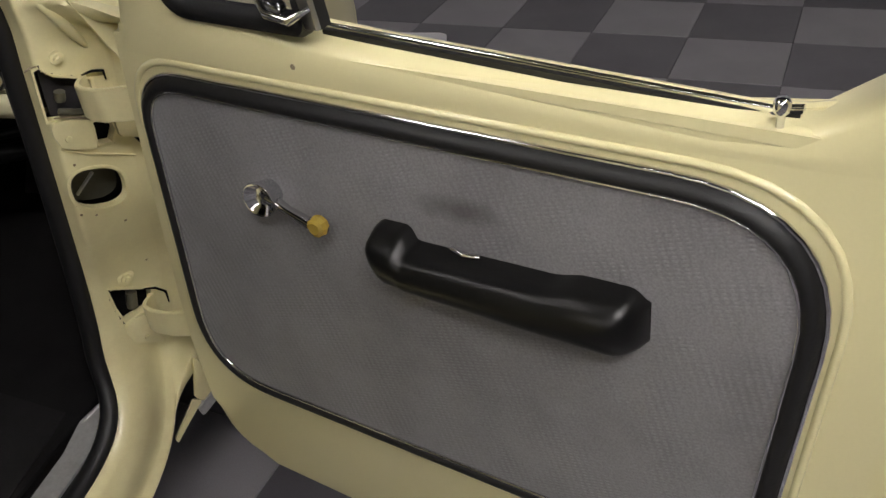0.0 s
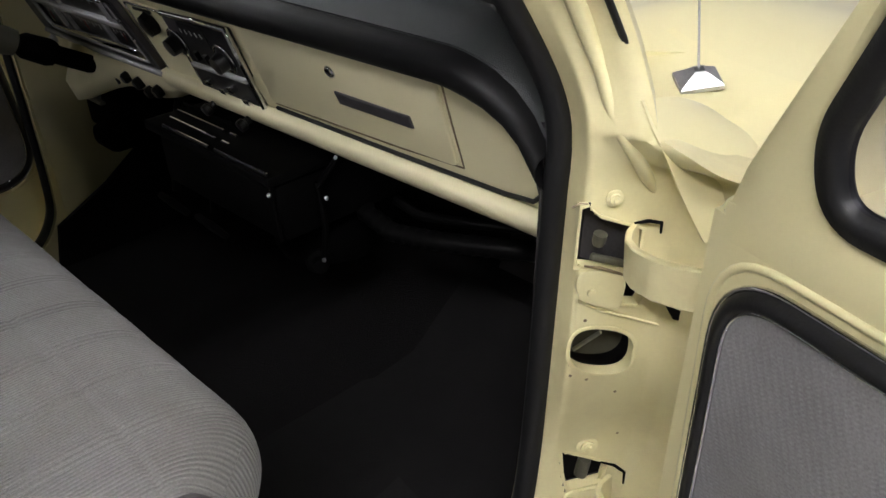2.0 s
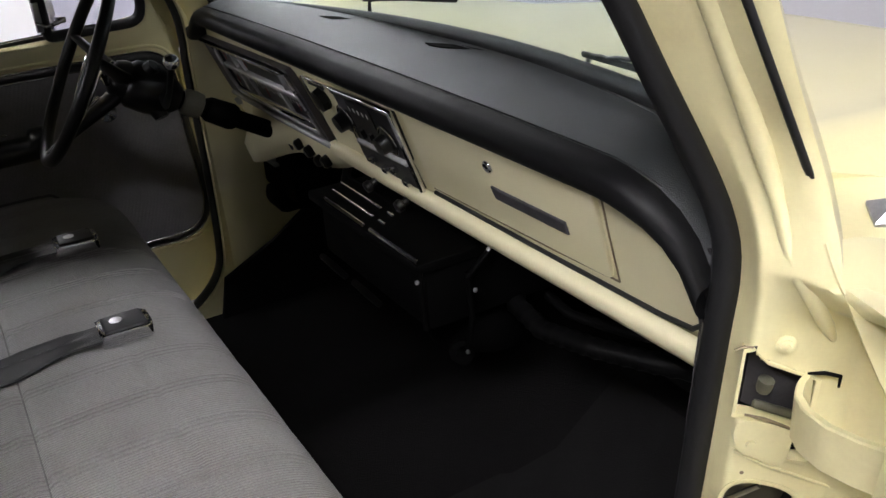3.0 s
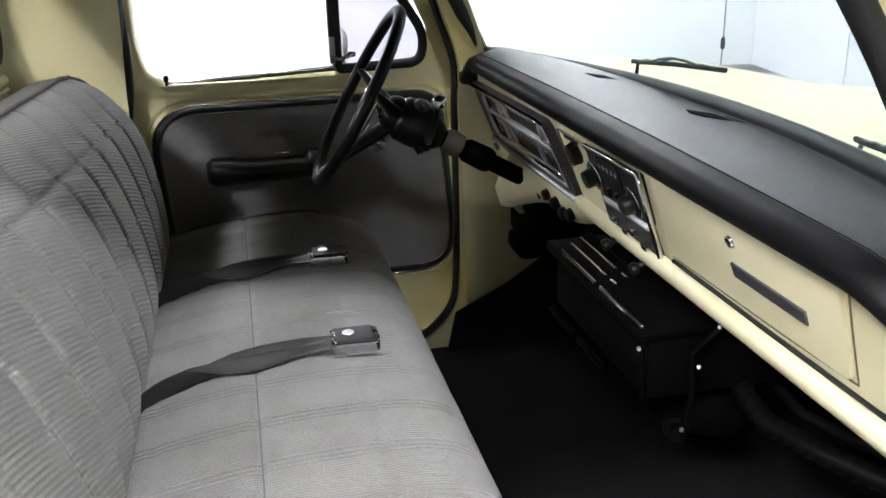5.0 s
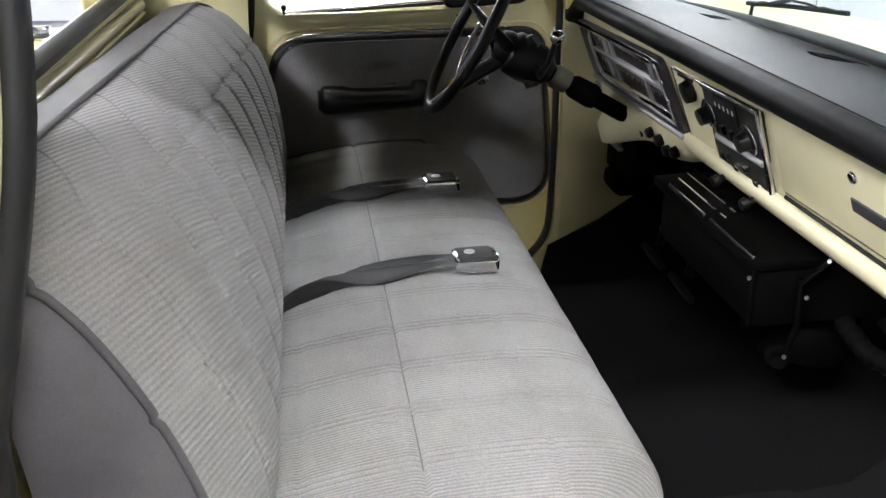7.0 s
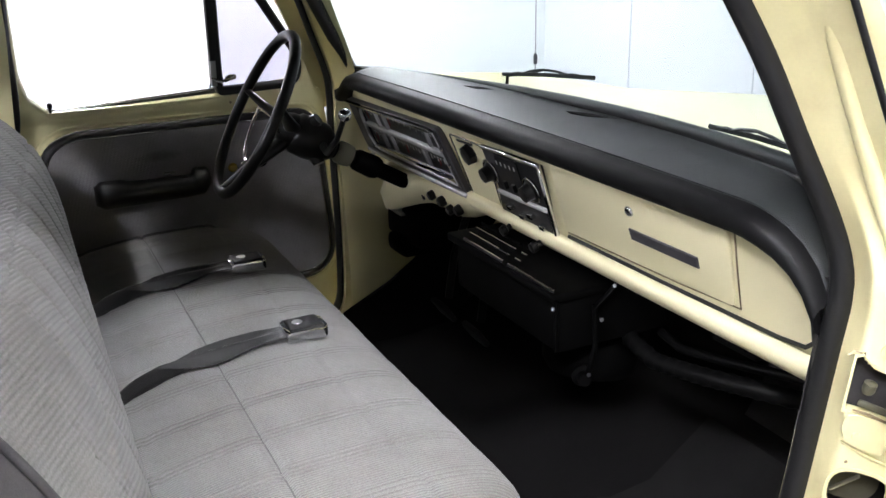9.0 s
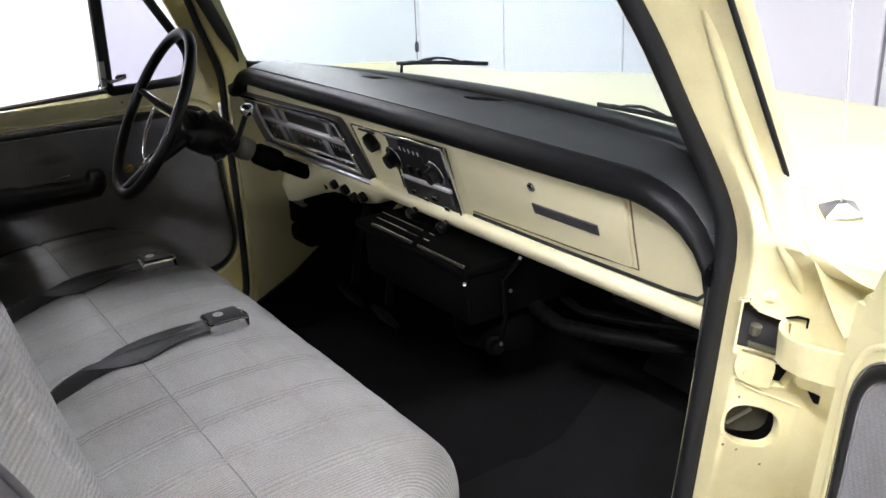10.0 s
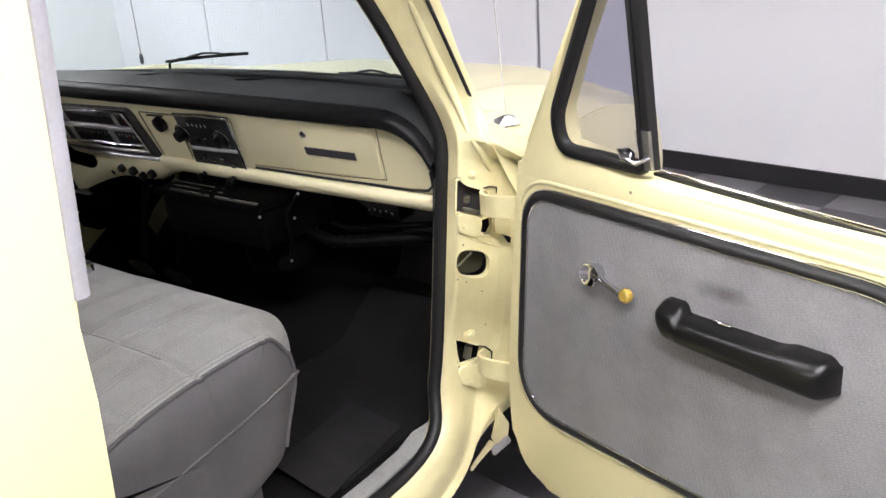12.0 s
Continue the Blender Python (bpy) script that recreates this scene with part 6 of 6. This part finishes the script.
def pleat_x(k, p):
    """Where the seam of pleat k runs at a point of the backrest's section: it slants near the top."""
    return 0.44 + PLEAT * k - 0.105 * smooth01(-0.86, -0.965, p.y) - 0.012 * smooth01(1.0, 0.85, p.z)


rows = []
for i in range(661):
    x = BX0 + (BX1 - BX0) * i / 660
    e = max(smooth01(BX1 - 0.17, BX1, x), smooth01(BX0 + 0.13, BX0, x))
    row = []
    for p in prof:
        body = smooth01(-0.968, -0.925, p.y) * smooth01(0.80, 0.84, p.z)
        dy = -0.05 * e ** 1.8 * smooth01(-1.0, -0.85, p.y)
        u = x - pleat_x(0, p)
        r = (u + PLEAT / 2) % PLEAT - PLEAT / 2
        cut = 0.0070 * (math.exp(-(r / 0.0028) ** 2) + 0.5 * math.exp(-((abs(r) - 0.007) / 0.0022) ** 2)) * body
        level = p.z - 0.020 * (x - 0.2)
        cut += (0.0055 * math.exp(-((level - 1.126) / 0.0035) ** 2) + 0.004 * math.exp(-((level - 0.985) / 0.0035) ** 2)) * (p.y > -0.93)
        puff = 0.0034 * abs(math.sin(math.pi * u / PLEAT)) ** 0.6 * body * smooth01(-0.95, -0.87, p.y)
        row.append((x, p.y + dy - 0.045 * x * smooth01(0.8, 1.15, p.z) + (puff - cut), p.z + 0.025 * x * smooth01(0.8, 1.15, p.z) - 0.012 * e * smooth01(1.0, 1.15, p.z) + 0.002 * noise.noise((x * 5, p.z * 5, 3))))
    rows.append(row)
back = part("backrest", loft(rows), CLOTH_BACK, seat, "grey ribbed cloth backrest with quilted channels", smooth=80)
for k in range(-9, 2):
    line = []
    for n, p in enumerate(prof[8:104]):
        i = round((pleat_x(k, p) - BX0) / (BX1 - BX0) * 660)
        if 6 < i < 654:
            line.append(Vector(rows[i][n + 8]) + Vector((0, 0.0006, 0.0003)))
    if len(line) > 20:
        part("seam_thread", tube(line[::3], 0.0012, 5), THREAD, seat, "dark stitching down a pleat of the backrest", smooth=80)
top_band = [[(r[k][0], r[k][1] + (0.0035 if r[k][1] > -0.93 else 0), r[k][2] + 0.0035) for k in range(103, len(r))] for r in rows]
part("top_band", loft(top_band), BAND, seat, "slightly darker grey vinyl band along the top of the backrest", smooth=80)
part("piping", tube([Vector(t[0]) + Vector((0, 0.002, 0)) for t in top_band], 0.0042, 7), BAND, seat, smooth=80)
for sx, k in ((1, -1), (-1, 0)):
    er = rows[k]
    x0 = er[0][0]
    cap = [[Vector(p) for p in er]]
    for t, out in ((0.12, 0.014), (0.4, 0.024), (0.9, 0.024)):
        cap.append([Vector((x0 + sx * out, p[1] + (-0.985 - p[1]) * t, p[2] + (0.95 - p[2]) * t * 0.5)) for p in er])
    part("end_panel", loft(cap), VINYL, seat, "dark grey vinyl backrest end", smooth=80)
    part("piping", tube([Vector((x0 + sx * 0.002, p[1] + 0.002, p[2])) for p in er[4:120]], 0.0045, 7), VINYL, seat, smooth=80)

# ---------------------------------------------------------------- lap belts
def lap_belt(x, name_label):
    belt = thing("seat_belt", name_label, "seat belt", group="lap belts on the seat")
    pts = [(x + 0.050, -0.805, 0.790), (x + 0.040, -0.765, 0.815), (x + 0.025, -0.70, 0.834), (x + 0.014, -0.64, 0.843), (x + 0.004, -0.58, 0.845), (x + 0.0, -0.53, 0.848), (x, -0.485, 0.850)]
    rows = []
    fine = []
    for i in range(len(pts) - 1):
        for j in range(5):
            fine.append(Vector(pts[i]).lerp(Vector(pts[i + 1]), j / 5))
    fine.append(Vector(pts[-1]))
    for i, p in enumerate(fine):
        t = i / (len(fine) - 1)
        w = 0.018 + 0.008 * smooth01(0.35, 0.7, t) - 0.006 * math.exp(-((t - 0.32) / 0.08) ** 2)
        tw = 1.1 * math.exp(-((t - 0.28) / 0.16) ** 2)
        row = []
        for k in range(21):
            a = (k / 20 - 0.5) * 2
            fold = 0.0115 * math.sin(a * 6 + t * 9) * smooth01(1.0, 0.5, t)
            row.append((p.x + a * w * math.cos(tw), p.y, p.z + 0.003 + fold + a * w * math.sin(tw) * 0.7))
        rows.append(row)
    part("strap", thick(loft(rows), 0.002), BELT, belt, "twisted black webbing strap", smooth=60)
    b = part("buckle", prism(rounded([(-0.030, -0.036), (0.030, -0.038), (0.032, 0.036), (-0.030, 0.036)], [0.006, 0.006, 0.012, 0.012], 4), lambda u, v, d: Vector((x + u, -0.452 + v, 0.842 + d)), 0.0190, 0.0, 0.004, 3), CHROME, belt, "chrome buckle body", smooth=50)
    part("button", prism(rounded([(-0.0255, -0.029), (0.0255, -0.031), (0.027, 0.030), (-0.0255, 0.029)], 0.006, 3), lambda u, v, d: Vector((x + u, -0.452 + v, 0.855 + d)), 0.0095, 0.0, 0.003, 3), RUBBER, b, "black press button", smooth=40)
    part("emblem", lathe([(0.0098, 0), (0.0088, 0.0015), (0.0, 0.0020)], 16, Matrix.Translation((x - 0.004, -0.462, 0.8640))), STEEL, b, "small round silver emblem")
    return belt


lap_belt(0.045, "black lap belt with a chrome buckle lying on the passenger side")
lap_belt(-0.335, "black lap belt with a chrome buckle lying on the driver side")

# ---------------------------------------------------------------- outside details ahead of the windshield
def wiper(name_label, pts, pivot):
    w = thing("windshield_wiper", name_label, "wiper", group="wipers on the cowl")
    a, b = Vector(pts[0]), Vector(pts[1])
    part("blade", tube([a, a.lerp(b, 0.5) + Vector((0, 0, 0.002)), b], 0.0032, 6, squash=1.4), RUBBER, w, smooth=60)
    up = Vector((0, -0.004, 0.0095))
    part("bridge", join(tube([a.lerp(b, 0.2), a.lerp(b, 0.35) + up, a.lerp(b, 0.5) + up * 1.4, a.lerp(b, 0.65) + up, a.lerp(b, 0.8)], 0.0026, 6), tube([a.lerp(b, 0.05), a.lerp(b, 0.2) + up * 0.6, a.lerp(b, 0.38)], 0.0022, 6), tube([a.lerp(b, 0.62), a.lerp(b, 0.8) + up * 0.6, a.lerp(b, 0.95)], 0.0022, 6)), PLASTIC, w, smooth=60)
    part("arm", tube([Vector(pivot), Vector(pivot) + Vector((0.0, 0, 0.02)), a + Vector((0.0, 0.012, -0.004)), a.lerp(b, 0.25) + Vector((0, 0.010, 0.001)), a.lerp(b, 0.5) + up * 1.3], [0.008, 0.005, 0.0035, 0.003, 0.0025], 8), STEEL if pivot[0] > 0 else PLASTIC, w, smooth=60)
    part("pivot", lathe([(0.014, 0), (0.014, 0.012), (0.008, 0.018), (0.0, 0.019)], 14, Matrix.Translation(pivot)), STEEL, w)
    return w


wiper("black windshield wiper resting on the driver side cowl", ((-0.306, 0.150, 1.194), (0.033, 0.150, 1.2275)), (-0.318, 0.165, 1.132))
wiper("black windshield wiper resting on the passenger side cowl", ((0.335, 0.160, 1.187), (0.60, 0.100, 1.200)), (0.322, 0.172, 1.132))
antenna = thing("radio_antenna", "thin silver antenna mast on a square cowl base", "antenna")
m = Matrix.Translation((0.795, 0.174, 1.100)) @ Matrix.Scale(0.8, 4) @ pose(0, 0, 0, 13, 8, 0) @ pose(0, 0, 0, 0, 0, 50)
part("base", moved(loft([[(sx * a, sy * b, z) for sx, sy in ((-1, -1), (1, -1), (1, 1), (-1, 1))] for a, b, z in ((0.030, 0.024, -0.003), (0.030, 0.024, 0.003), (0.027, 0.021, 0.006), (0.012, 0.010, 0.016), (0.007, 0.007, 0.020), (0.001, 0.001, 0.021))], closed_v=True), m), STEEL, antenna, "bright steel pyramid base", smooth=20)
part("mast", tube([(0.795, 0.174, 1.105), (0.80, 0.11, 1.60), (0.805, 0.06, 2.0)], [0.0014, 0.0010, 0.0008], 8), SILVER, antenna, smooth=80)
